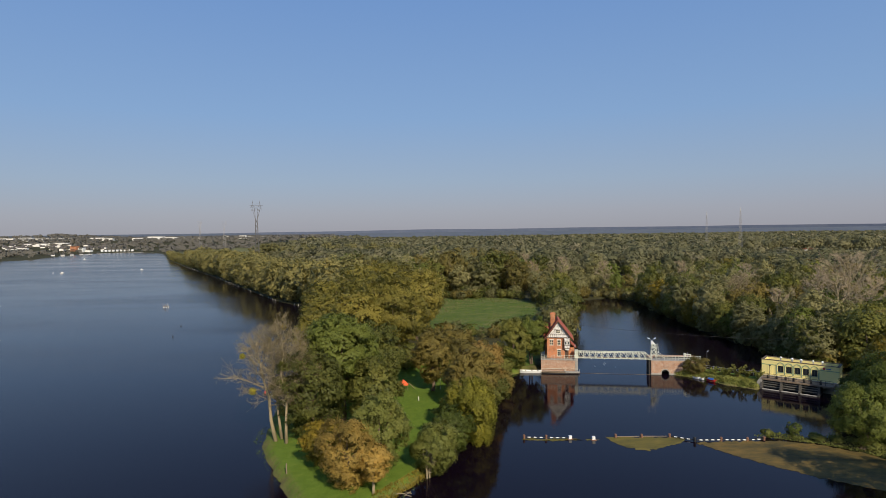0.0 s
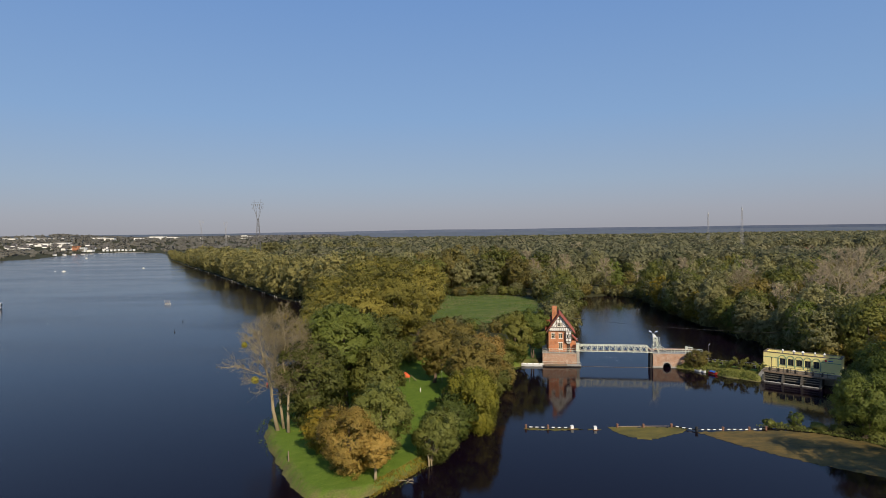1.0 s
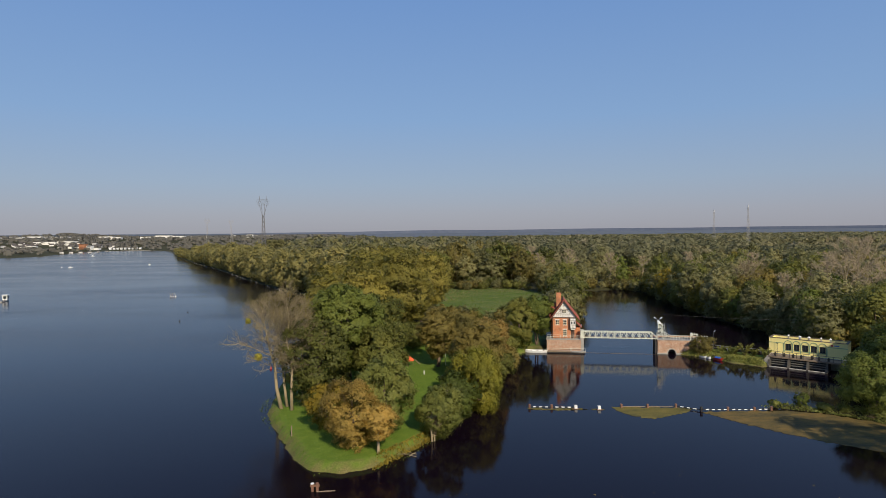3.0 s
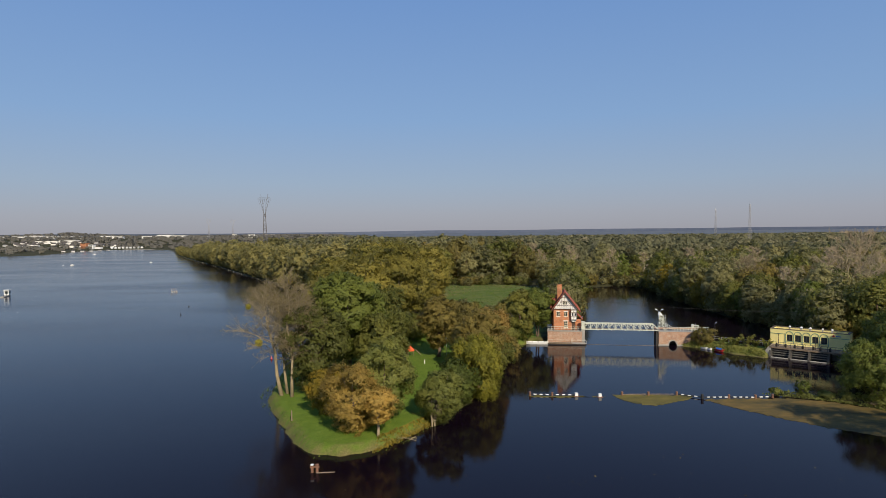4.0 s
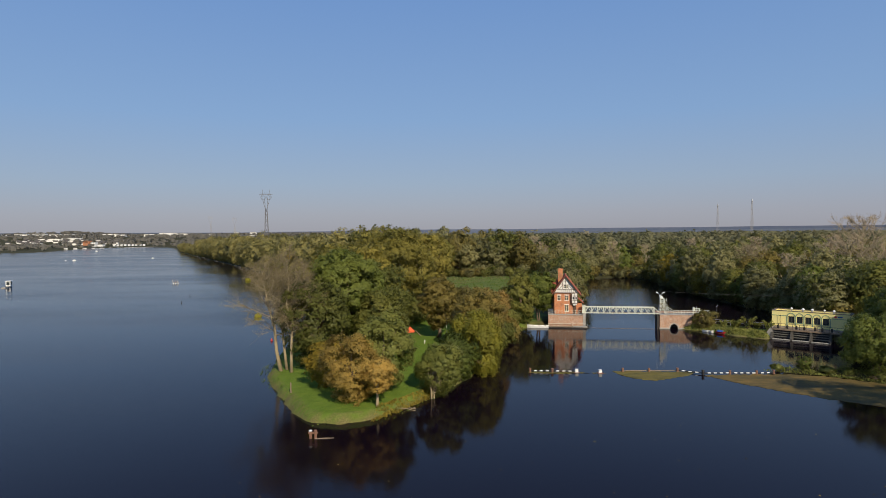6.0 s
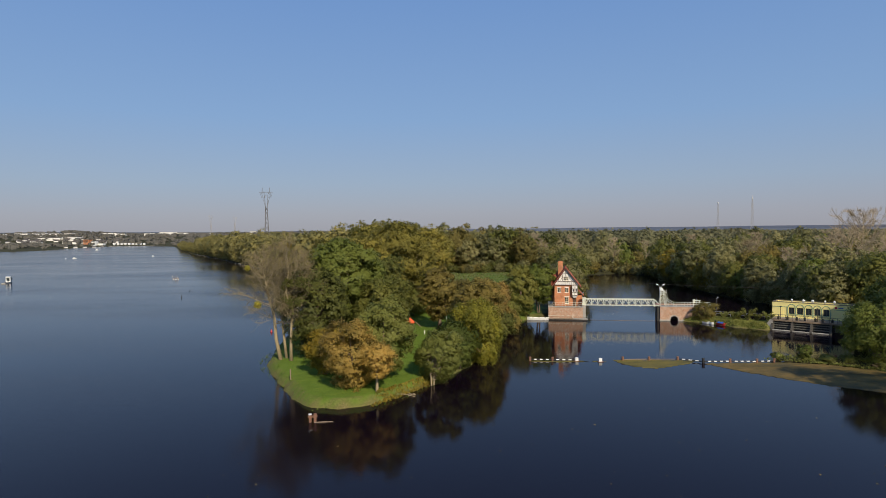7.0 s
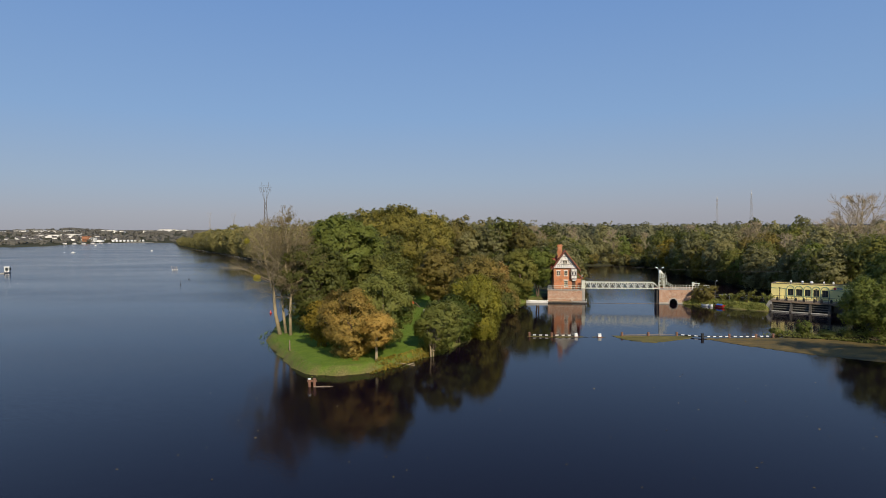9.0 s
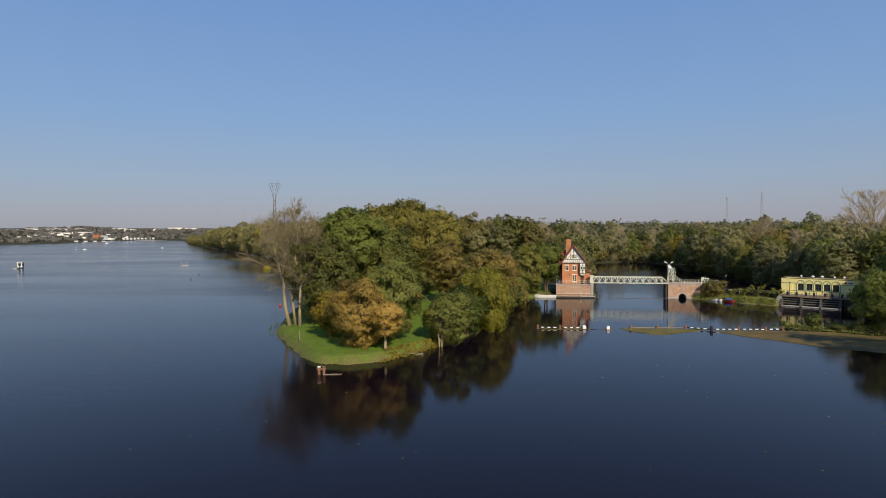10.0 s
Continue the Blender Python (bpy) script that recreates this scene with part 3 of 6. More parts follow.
    return ob


def ground_z(x, y):
    a, b = np.array([float(x)]), np.array([float(y)])
    return float(land_height(a, b, shore_distance(a, b))[0])


def at(x, y, turn=0.0, size=1.0, tall=None):
    k = Matrix.Diagonal((size, size, tall or size, 1))
    return pose(x, y, ground_z(x, y), 0, 0, turn) @ k


# the trees of the lawn and its shores
tree_model("broadleaf_tree", "tall bright green broadleaf tree on the lawn", LEAF_GREEN, 11, 20.2, 6.9, 3, 4, 80, 25000, 0.32, 0.42, m=at(-11.9, 104))
tree_model("broadleaf_tree", "dense dark green broadleaf tree beside bare trees", LEAF_DARK, 12, 14.9, 5.9, 0.2, 3, 66, 17000, 0.3, 0.36, m=at(-15.6, 96.2))
tree_model("broadleaf_tree", "dark green broadleaf tree in the middle of the lawn", LEAF_DARK, 13, 12.8, 4.6, 0.2, 3, 60, 13000, 0.29, 0.34, m=at(-6.4, 98.5))
tree_model("broadleaf_tree", "dark green broadleaf tree deep in the lawn", LEAF_DARK, 10, 15.5, 6.0, 1.0, 3, 50, 10000, 0.34, 0.34, m=at(-7.5, 113))
tree_model("broadleaf_tree", "rounded green broadleaf tree behind the orange tree", LEAF_ROUND, 14, 11.0, 4.1, 0.2, 2, 56, 15000, 0.22, 0.26, m=at(-4.5, 82.0))
tree_model("broadleaf_tree", "orange-brown autumn broadleaf tree on the lawn", LEAF_ORANGE, 15, 9.0, 4.2, -0.4, 1.6, 44, 17000, 0.175, 0.2, m=at(-8.3, 77.8))
tree_model("broadleaf_tree", "small orange-brown autumn tree with a pale trunk", LEAF_ORANGE, 16, 6.2, 2.3, 1.7, 2.2, 26, 6000, 0.165, 0.2, PALE_BARK, m=at(-4.9, 75.4))
tree_model("shrub", "olive green shrub beside the orange autumn tree", LEAF_OLIVE, 17, 6.6, 3.0, 0.3, 0.6, 30, 6000, 0.23, 0.12, stems=3, m=at(-12.4, 84.5), category="shrub")
tree_model("broadleaf_tree", "green broadleaf tree with three stems by the water", LEAF_ROUND, 18, 8.6, 3.3, 2.0, 2.6, 46, 11000, 0.2, 0.2, PALE_BARK, stems=3, lean=(1.0, 0.3), m=at(2.5, 82.0))
tree_model("willow_tree", "yellow-green willow hanging over the river bank", LEAF_WILLOW, 19, 12.0, 4.5, 0.3, 2.5, 64, 17000, 0.25, 0.34, droop=0.8, m=at(9.3, 96.0))
tree_model("shrub", "dark green shrub under the willow", LEAF_GREEN, 20, 6.6, 3.4, 0.2, 0.6, 34, 7500, 0.25, 0.14, stems=3, m=at(5.8, 90.0), category="shrub")
tree_model("broadleaf_tree", "brownish green broadleaf tree on the lawn", LEAF_BROWN, 21, 13.0, 4.0, 2.2, 3.5, 56, 12000, 0.3, 0.34, m=at(3.8, 121.5))
tree_model("broadleaf_tree", "brownish broadleaf tree on the river bank", LEAF_BROWN, 22, 11.5, 5.2, 0.4, 2, 54, 12000, 0.3, 0.3, m=at(10.6, 109.5))
tree_model("broadleaf_tree", "rusty brown broadleaf tree on the river bank", LEAF_RUST, 23, 10.5, 4.6, 0.4, 2, 44, 9000, 0.3, 0.26, m=at(13.6, 121))
tree_model("broadleaf_tree", "tall olive broadleaf tree with a pale trunk", LEAF_DOME, 24, 21.8, 8.6, 5.0, 7, 80, 18000, 0.38, 0.4, PALE_BARK, m=at(-4.5, 145))
tree_model("broadleaf_tree", "dark green broadleaf tree beside the brick house", LEAF_DARK, 25, 12.2, 4.3, 0.3, 3, 54, 11000, 0.28, 0.3, m=at(23.4, 140.8))
tree_model("broadleaf_tree", "green broadleaf tree with bare stems beside the house", LEAF_GREEN, 26, 12.6, 3.9, 3.2, 4, 40, 9000, 0.3, 0.22, stems=2, m=at(28.2, 143.4))
tree_model("broadleaf_tree", "brownish broadleaf tree at the edge of the meadow", LEAF_BROWN, 27, 7.5, 4.6, 0.3, 2, 44, 8000, 0.36, 0.28, m=at(11, 152))
tree_model("broadleaf_tree", "dark green spreading broadleaf tree over the water", LEAF_GREEN, 28, 12.8, 6.8, -0.3, 2, 74, 21000, 0.26, 0.4, m=at(74.0, 91.6))
tree_model("broadleaf_tree", "low spreading green tree hanging over the water", LEAF_GREEN, 33, 8.6, 5.2, -0.4, 1.2, 50, 12500, 0.24, 0.24, stems=2, lean=(-1.6, 0), m=at(67.4, 87.4))
tree_model("broadleaf_tree", "green broadleaf tree on the near river bank", LEAF_GREEN, 29, 14, 6.6, 0.6, 2, 50, 10000, 0.34, 0.36, m=at(96, 72))
# the next two stand out of view, added for their shadow on the weed
tree_model("broadleaf_tree", "green broadleaf tree leaning over the floating weed", LEAF_DARK, 38, 16.5, 6.4, 0.8, 2, 50, 7000, 0.34, 0.34, lean=(-1.0, 0), m=at(62.8, 62.0))
tree_model("broadleaf_tree", "dark green broadleaf tree on the weed-lined bank", LEAF_DARK, 40, 15.5, 5.8, 0.6, 2, 50, 6000, 0.34, 0.34, m=at(69.5, 60.5))
tree_model("broadleaf_tree", "olive-yellow broadleaf tree behind the yellow building", LEAF_OLIVE, 30, 12.5, 6.4, 0.6, 2, 50, 10000, 0.34, 0.36, m=at(87, 106))
for x, y, h, lean, seed, k, q, low in ((-21.1, 95.4, 17.4, (-0.15, -0.03), 31, 0.29, 5.2, 0.34), (-19.3, 94.2, 19.2, (-0.03, 0.0), 32, 0.24, 4.6, 0.28), (-20.4, 96.2, 17.8, (-0.10, 0.03), 33, 0.22, 5.0, 0.25), (-18.6, 98.6, 17.0, (0.03, 0.0), 34, 0.2, 4.0, 0.3)):
    bare_tree("bare_tree", "tall half-bare pale tree with thin grey twigs", seed, h, lean, at(x, y), q, 20, k, low, 0.9, leaves=900, leaf=LEAF_BROWN, fine=0.013, forks=(9, 6))
bare_tree("bare_tree", "large bare pale tree with wide forked limbs", 35, 19.0, (-0.10, -0.04), at(112.5, 156), 9.5, 18, 0.45, 0.25, 0.8, fine=0.03, forks=(7, 5), twigs=PALE_TWIG)
bare_tree("bare_tree", "large bare pale tree with wide forked limbs", 36, 23.5, (0.03, 0.0), at(117.5, 160), 8.5, 22, 0.42, 0.3, 1.25, fine=0.03, forks=(8, 5), twigs=PALE_TWIG)
bare_tree("bare_tree", "bare pale tree rising out of the woods", 37, 17, (0.02, 0.0), at(101, 186), 5, 14, 0.3, 0.3, 1.1, fine=0.03)
for j, (x, y, h, q, leaf) in enumerate(((11.2, 104.5, 5.5, 3.0, LEAF_OLIVE), (14.8, 114.5, 6.5, 3.2, LEAF_DARK), (17.2, 122.5, 6.0, 3.0, LEAF_BROWN), (18.6, 130.0, 5.5, 2.8, LEAF_DARK), (18.2, 137.2, 5.0, 2.6, LEAF_DARK), (23.2, 140.4, 5.5, 2.6, LEAF_GREEN), (75.5, 96.5, 4.5, 3.0, LEAF_GREEN), (77.5, 102, 5.0, 3.2, LEAF_DARK), (82, 109, 5.0, 3.0, LEAF_GREEN), (15.4, 131, 8.5, 3.8, LEAF_BROWN), (10, 129, 9.5, 4.0, LEAF_BROWN), (-1.5, 141, 6.5, 4.0, LEAF_DARK), (4.5, 146, 7.0, 4.2, LEAF_BROWN), (-6.5, 136, 7.0, 4.0, LEAF_DARK))):
    tree_model("shrub", "leaning shrub over the river bank", leaf, 150 + j, h, q, 0.1, 0.5, 30, 4200, 0.28, 0.1, stems=3, m=at(x, y), category="shrub", group="shrubs over the river bank")

# mistletoe balls in the bare trees
for x, y, z, r in ((-23.2, 90.5, 10.0, 0.6), (-19.6, 95.4, 18.5, 0.5), (-24.2, 89.3, 15.4, 0.42)):
    rng = np.random.default_rng(int(z * 10))
    d = unit_rows(rng.normal(size=(420, 3)))
    p = d * r * rng.uniform(0.3, 1.0, (420, 1)) ** 0.5
    single("mistletoe", quads("mistletoe", leaf_quads(rng, p, unit_rows(d + 0.5 * rng.normal(size=(420, 3))), 0.13), LEAF_OLIVE if z > 18 else LEAF_WILLOW), None, pose(x, y, z),
           "yellow-green ball of mistletoe in a bare tree", "mistletoe", "mistletoe in the bare trees")

# models for the woods; repeats share their meshes
KINDS = []
for j, (leaf, label) in enumerate(((LEAF_GREY, "grey-green broadleaf tree in the riverside woods"), (LEAF_DARK, "dark green broadleaf tree in the riverside woods"),
                                   (LEAF_OLIVE, "olive-yellow broadleaf tree in the woods"), (LEAF_BROWN, "brownish green broadleaf tree in the woods"),
                                   (LEAF_GREY, "pale grey-green willow in the riverside woods"), (LEAF_GREEN, "green broadleaf tree in the riverside woods"),
                                   (LEAF_RUST, "rusty autumn broadleaf tree in the woods"))):
    KINDS.append(tree_model("woodland_tree", label, leaf, 50 + j, 15.5, 6.6 if j != 4 else 5.2, 0.2, 2, 36, 2700, 0.66, 0.3, m=at(150 + 12 * j, 330), reach=5, dense=1, ruffle=0.32,
                            group="trees of the riverside woods"))
NEAR = []
for j, (leaf, label, h, w) in enumerate(((LEAF_GREY, "grey-green willow on the river bank", 15, 5.6), (LEAF_DARK, "dark green broadleaf tree on the river bank", 14, 6.4),
                                         (LEAF_GREEN, "green broadleaf tree on the river bank", 15, 6.2), (LEAF_BROWN, "brownish green broadleaf tree on the river bank", 14, 5.8))):
    NEAR.append(tree_model("bank_woodland_tree", label, leaf, 60 + j, h, w, 0.2, 2, 60, 5600, 0.44, 0.3, m=at(100 + 9 * j, 140 + 3 * j), reach=7, dense=1, ruffle=0.36, group="woodland trees of the river bank"))
ROW = [tree_model("bank_tree", "yellow-olive broadleaf tree in the row along the lake", LEAF_ROW, 70 + j, 19, 6.6, base, 3, 40, 2700, 0.74, 0.34,
                  m=at(x, y), reach=7, dense=1, ruffle=0.4, group="row of trees along the lake") for j, (x, y, base) in enumerate(((-31, 270, -0.6), (-38, 281, 2.2), (-22, 262, 0.0)))]
BUSH = [tree_model("bush", "dense bush at the water's edge", leaf, 80 + j, 5, 3.2, 0.0, 0.4, 20, 800, 0.5, 0.1, m=at(x, y), stems=2, reach=3, dense=1, category="bush",
                   group="bushes on the banks") for j, (leaf, x, y) in enumerate(((LEAF_DARK, 96, 172), (LEAF_GREY, 94, 186), (LEAF_BROWN, 97, 205)))]
rng = np.random.default_rng(5)
# the row along the lake
bank = [(-30, 196), (-38, 258), (-66, 299), (-103, 374), (-160, 491), (-234, 636), (-304, 779), (-380, 960)]
for (ax, ay), (bx, by) in zip(bank, bank[1:]):
    n = max(1, int(math.hypot(bx - ax, by - ay) / 9.5))
    for k in range(n):
        for side in (3.5, 13):
            if side > 4 and ay > 500:
                continue
            t = (k + rng.uniform(0.2, 0.8)) / n
            x, y = ax + (bx - ax) * t + side * rng.uniform(0.85, 1.2), ay + (by - ay) * t + rng.normal()
            s = rng.uniform(0.85, 1.12) * (0.46 if ay > 700 else 0.6 if ay > 600 else 0.9 if ay > 450 else 1.04 if ay > 290 else 1.05)
            copy_thing(ROW[int(rng.integers(3))], at(x, y, rng.uniform(0, 360), s, s * rng.uniform(0.92, 1.12)))
# the tall yellow-brown trees where the row meets the lawn
DOME = tree_model("broadleaf_tree", "tall golden-olive broadleaf tree behind the lawn", LEAF_DOME, 75, 20, 7.4, 1.5, 3, 60, 10500, 0.42, 0.4, m=at(-9, 160), dense=1, ruffle=0.42, group="tall trees behind the lawn")
for x, y, s in ((-15, 186, 1.22), (-6, 190, 1.26), (-24, 176, 1.02), (-19, 205, 1.12), (1, 178, 1.15), (-12, 170, 1.18), (-22, 152, 0.95), (-13, 142, 1.02), (-20, 130, 0.85), (-17, 119, 0.8), (3, 196, 1.1)):
    copy_thing(DOME, at(x, y, rng.uniform(0, 360), s))


def scatter(poly, gap, count, seed, inland=1.0):
    """Places inside an outline, no two nearer than the gap."""
    r, out = np.random.default_rng(seed), []
    xs, ys = [p[0] for p in poly], [p[1] for p in poly]
    tries = np.stack([r.uniform(min(xs), max(xs), count * 14), r.uniform(min(ys), max(ys), count * 14)], 1)
    ok = (signed_distance(tries[:, 0], tries[:, 1], poly) > 0) & (shore_distance(tries[:, 0], tries[:, 1]) > inland)
    have = np.empty((0, 2))
    for p in tries[ok]:
        if len(have) == 0 or ((have - p) ** 2).sum(1).min() > gap * gap:
            have = np.vstack([have, p])
        if len(have) >= count:
            break
    return have


# woods along the right bank, round the meadow and behind it
WOODS = (([(97, 205), (96, 222), (102, 268), (150, 290), (190, 250), (180, 170), (135, 190)], 7.4, 66, (0, 1, 5, 4, 3, 0, 1), 0.82, 1.06),
         ([(51, 190), (56, 206), (60, 228), (68, 256), (76, 277), (60, 292), (54, 270), (54, 240), (46, 206), (40, 180), (38, 165)], 5.5, 34, (3, 1, 4, 0), 0.5, 0.8),
         ([(-10, 200), (-2, 230), (4, 270), (2, 300), (30, 298), (66, 296), (120, 292), (128, 330), (60, 345), (-20, 345), (-40, 300), (-26, 240)], 7.8, 92, (0, 3, 5, 4, 3, 1, 0), 0.95, 1.35),
         )
for w, (poly, gap, count, mixed, lo, hi) in enumerate(WOODS):
    for x, y in scatter(poly, gap, count, 100 + w):
        s = rng.uniform(lo, hi) * (1.0 if w != 2 or x < 55 else 0.5 if y < 322 else 0.78)
        copy_thing(KINDS[mixed[int(rng.integers(len(mixed)))]], at(x, y, rng.uniform(0, 360), s, s * rng.uniform(0.9, 1.25)))
# the nearest woods, on the right bank
for x, y in scatter([(92, 128), (95, 165), (94, 190), (97, 205), (135, 190), (150, 165), (140, 130), (112, 112)], 6.6, 52, 131):
    s = rng.uniform(0.8, 1.06)
    copy_thing(NEAR[int(rng.choice([0, 0, 1, 1, 2, 3]))], at(x, y, rng.uniform(0, 360), s, s * rng.uniform(0.85, 1.2)))
# trees leaning out over the right bank
edge = [(88.5, 126), (90.5, 138), (92.5, 150), (93.5, 161), (92.3, 170), (92, 190), (95, 222), (100, 262)]
for (ax, ay), (bx, by) in zip(edge, edge[1:]):
    n = max(1, round(math.hypot(bx - ax, by - ay) / 5.5))
    for k in range(n):
        t, s = (k + rng.uniform(0.2, 0.8)) / n, rng.uniform(0.55, 0.95)
        copy_thing((NEAR if ay < 185 else KINDS)[int(rng.choice([0, 1, 2, 0]))], at(ax + (bx - ax) * t + rng.uniform(-0.4, 1.6), ay + (by - ay) * t, rng.uniform(0, 360), s, s * rng.uniform(0.9, 1.2)))
# the belt of tall slender trees behind the row
SLIM = tree_model("poplar", "tall slender grey-green poplar behind the row", LEAF_GREY, 77, 26, 5.0, 2, 4, 44, 2600, 0.9, 0.34, m=at(-150, 622), reach=5, dense=1, ruffle=0.4, group="belt of tall trees behind the row")
for k in range(26):
    x, y, s = -146 + 5.4 * k + rng.uniform(-1.5, 1.5), 622 + rng.uniform(-14, 14), rng.uniform(0.75, 1.04)
    copy_thing(SLIM, at(x, y, rng.uniform(0, 360), s * rng.uniform(0.8, 1.1), s))
# pale bare trees among the woods
pale = bare_tree("bare_tree", "slender pale bare tree among the woods", 39, 15, (0.02, 0.0), at(62, 312), 4.2, 10, 0.24, 0.35, 1.1, fine=0.05, forks=(6, 4), twigs=PALE_TWIG)
tagged(pale, group="bare trees among the woods")
for x, y, s in ((20, 318, 1.0), (38, 330, 1.1), (47, 306, 0.9), (80, 322, 1.1), (95, 300, 1.0), (110, 296, 0.9), (118, 262, 1.1), (108, 240, 1.0), (126, 225, 1.15), (112, 205, 1.0), (138, 200, 1.2), (104, 170, 0.9), (122, 178, 1.1), (30, 352, 1.1), (66, 350, 1.15), (132, 168, 1.1), (8, 300, 0.9)):
    copy_thing(pale, at(x, y, rng.uniform(0, 360), s))
# bushes along the banks
for poly, count, seed in (([(87, 120), (89, 138), (91.5, 165), (90.5, 190), (93, 222), (99, 266), (90, 284), (76, 279), (78, 283), (96, 290), (106, 262), (98, 220), (95, 190), (96, 160), (94, 135)], 95, 7),
                          ([(8, 284), (50, 268), (54, 288), (30, 296), (8, 294)], 26, 8), ([(0, 180), (10, 176), (28, 178), (34, 188), (26, 182), (8, 184)], 12, 9),
                          ([(36.5, 146), (45, 172), (54, 200), (51, 204), (40, 178), (34, 152)], 16, 10)):
    for x, y in scatter(poly, 2.6, count, seed, -0.6):
        s = rng.uniform(0.6, 1.1)
        copy_thing(BUSH[int(rng.integers(3))], at(x, y, rng.uniform(0, 360), s))


# the far woods, as far as single trees can be told apart
def far_woods():
    r = np.random.default_rng(9)
    place, tint = [], []
    for (x0, x1, y0, y1, gap, lo, hi, keep) in ((-60, 210, 345, 430, 8.5, 14, 19, 1.0), (-100, 520, 430, 600, 9.5, 13, 19, 1.0), (190, 420, 130, 430, 9, 10, 16, 1.0), (-260, 640, 600, 900, 11, 12, 17, 1.0),
                                                (-420, 1150, 900, 1500, 14, 10, 14, 0.95), (-800, 1900, 1500, 2600, 21, 6, 9, 0.9)):
        n = int((x1 - x0) * (y1 - y0) / gap ** 2 * 0.85)
        X, Y = r.uniform(x0, x1, n), r.uniform(y0, y1, n)
        ok = (shore_distance(X, Y) > 4) & (signed_distance(X, Y, FIELD) < 0) & (r.random(X.shape) < keep)
        ok &= (X < 0.85 * Y + 30) & (X > -0.68 * Y - 30) & ~((X < -250) & (Y > 980)) & ((X > -0.25 * Y) | (Y < 420) | (Y > 1350))
        for x, y in zip(X[ok], Y[ok]):
            k = r.uniform(0.75, 1.5)
            place.append((x, y, r.uniform(lo, hi) * (0.72 + 0.28 * k) + 1.5 * wobble(x, y, 0.02, 7), gap * k))
    P = np.array(place)
    base = land_height(P[:, 0], P[:, 1], shore_distance(P[:, 0], P[:, 1]))
    out, val, soft = [], [], []
    for (x, y, h, gap), z in zip(place, base):
        n, lobes = (330, 15) if y < 520 else (160, 10) if y < 900 else (48, 6) if y < 1500 else (18, 3)
        rx = min(gap * 0.76, h * 0.62, 9.0)
        shade = float(np.clip(0.42 + 0.24 * r.normal() + 0.2 * wobble(x, y, 0.018, 3), 0, 1))
        turn = np.arange(lobes) * 2.39996 + r.uniform(0, 6.28)
        rise = 1 - 1.35 * (np.arange(lobes) + 0.5) / lobes
        d = unit_rows(np.stack([np.cos(turn) * np.sqrt(1 - rise * rise), np.sin(turn) * np.sqrt(1 - rise * rise), rise], 1) + 0.25 * r.normal(size=(lobes, 3)))
        c = np.array([x, y, z + h * 0.52]) + d * np.array([rx, rx, h * 0.42]) * r.uniform(0.45, 0.62, (lobes, 1))
        pick = r.integers(0, lobes, n)
        e = unit_rows(r.normal(size=(n, 3)) + 0.6 * d[pick] + np.array([0, -0.15, 0.3]))
        p = c[pick] + e * (rx * r.uniform(0.42, 0.62, lobes))[pick][:, None] * r.uniform(0.75, 1.1, (n, 1))
        way = unit_rows(0.5 * e + 0.6 * d[pick] + np.array([0, 0, 0.3]) + 0.2 * r.normal(size=(n, 3)))
        soft.append(way)
        out.append(leaf_quads(r, p, unit_rows(way + 0.3 * r.normal(size=(n, 3))), rx * (0.175 if n > 200 else 0.26 if n > 100 else 0.47 if n > 20 else 0.8)))
        val.append(np.full(n * 3, np.clip(shade + 0.06 * r.normal(), 0, 1)))
    m = quads("far_woods", np.concatenate(out), far_leaf(), np.concatenate(soft))
    m.attributes.new("tint", "FLOAT", "POINT").data.foreach_set("value", np.concatenate(val).astype(np.float32))
    tagged(new("far_woods", m), "wide autumn floodplain woods reaching to the horizon", "woods", kind="stuff")


def far_leaf():
    m, n, l, b = shader("hazed_far_autumn_foliage", 0.8)
    b.inputs["Specular IOR Level"].default_value = 0.15
    a = n.new("ShaderNodeAttribute")
    a.attribute_name = "tint"
    isl = n.new("ShaderNodeNewGeometry").outputs["Random Per Island"]
    k = n.new("ShaderNodeMath")
    k.operation = "MULTIPLY_ADD"
    l.new(isl, k.inputs[0])
    k.inputs[1].default_value = 0.16
    l.new(a.outputs["Fac"], k.inputs[2])
    # lighter and greyer than the nearer leaves: distance haze put into the colour
    col = ramp_node(n, l, k.outputs[0], ((0.0, (0.135, 0.140, 0.070)), (0.4, (0.220, 0.212, 0.108)), (0.75, (0.280, 0.256, 0.132)), (1.0, (0.35, 0.305, 0.18))))
    pos = n.new("ShaderNodeNewGeometry").outputs["Position"]
    fine = noise_node(n, l, 0.9, 5, pos, 0.7)
    col = mix_node(n, l, 0.3, col, ramp_node(n, l, fine, ((0.32, (0.45, 0.46, 0.5)), (0.55, (1, 1, 1)), (0.7, (1.0, 0.96, 0.85)))), "MULTIPLY")
    l.new(col, b.inputs["Base Color"])
    bump_node(n, l, b, fine, 0.3, 1.0)
    tr, mix = n.new("ShaderNodeBsdfTranslucent"), n.new("ShaderNodeMixShader")
    l.new(col, tr.inputs["Color"])
    mix.inputs[0].default_value = 0.4
    l.new(b.outputs[0], mix.inputs[1])
    l.new(tr.outputs[0], mix.inputs[2])
    l.new(mix.outputs[0], n["Material Output"].inputs["Surface"])
    return m


far_woods()


# ---- the weir: its things share one frame, x along the weir, y upstream ----
WEIR = pose(29.5, 140.0, 0, 0, 0, -12.1)


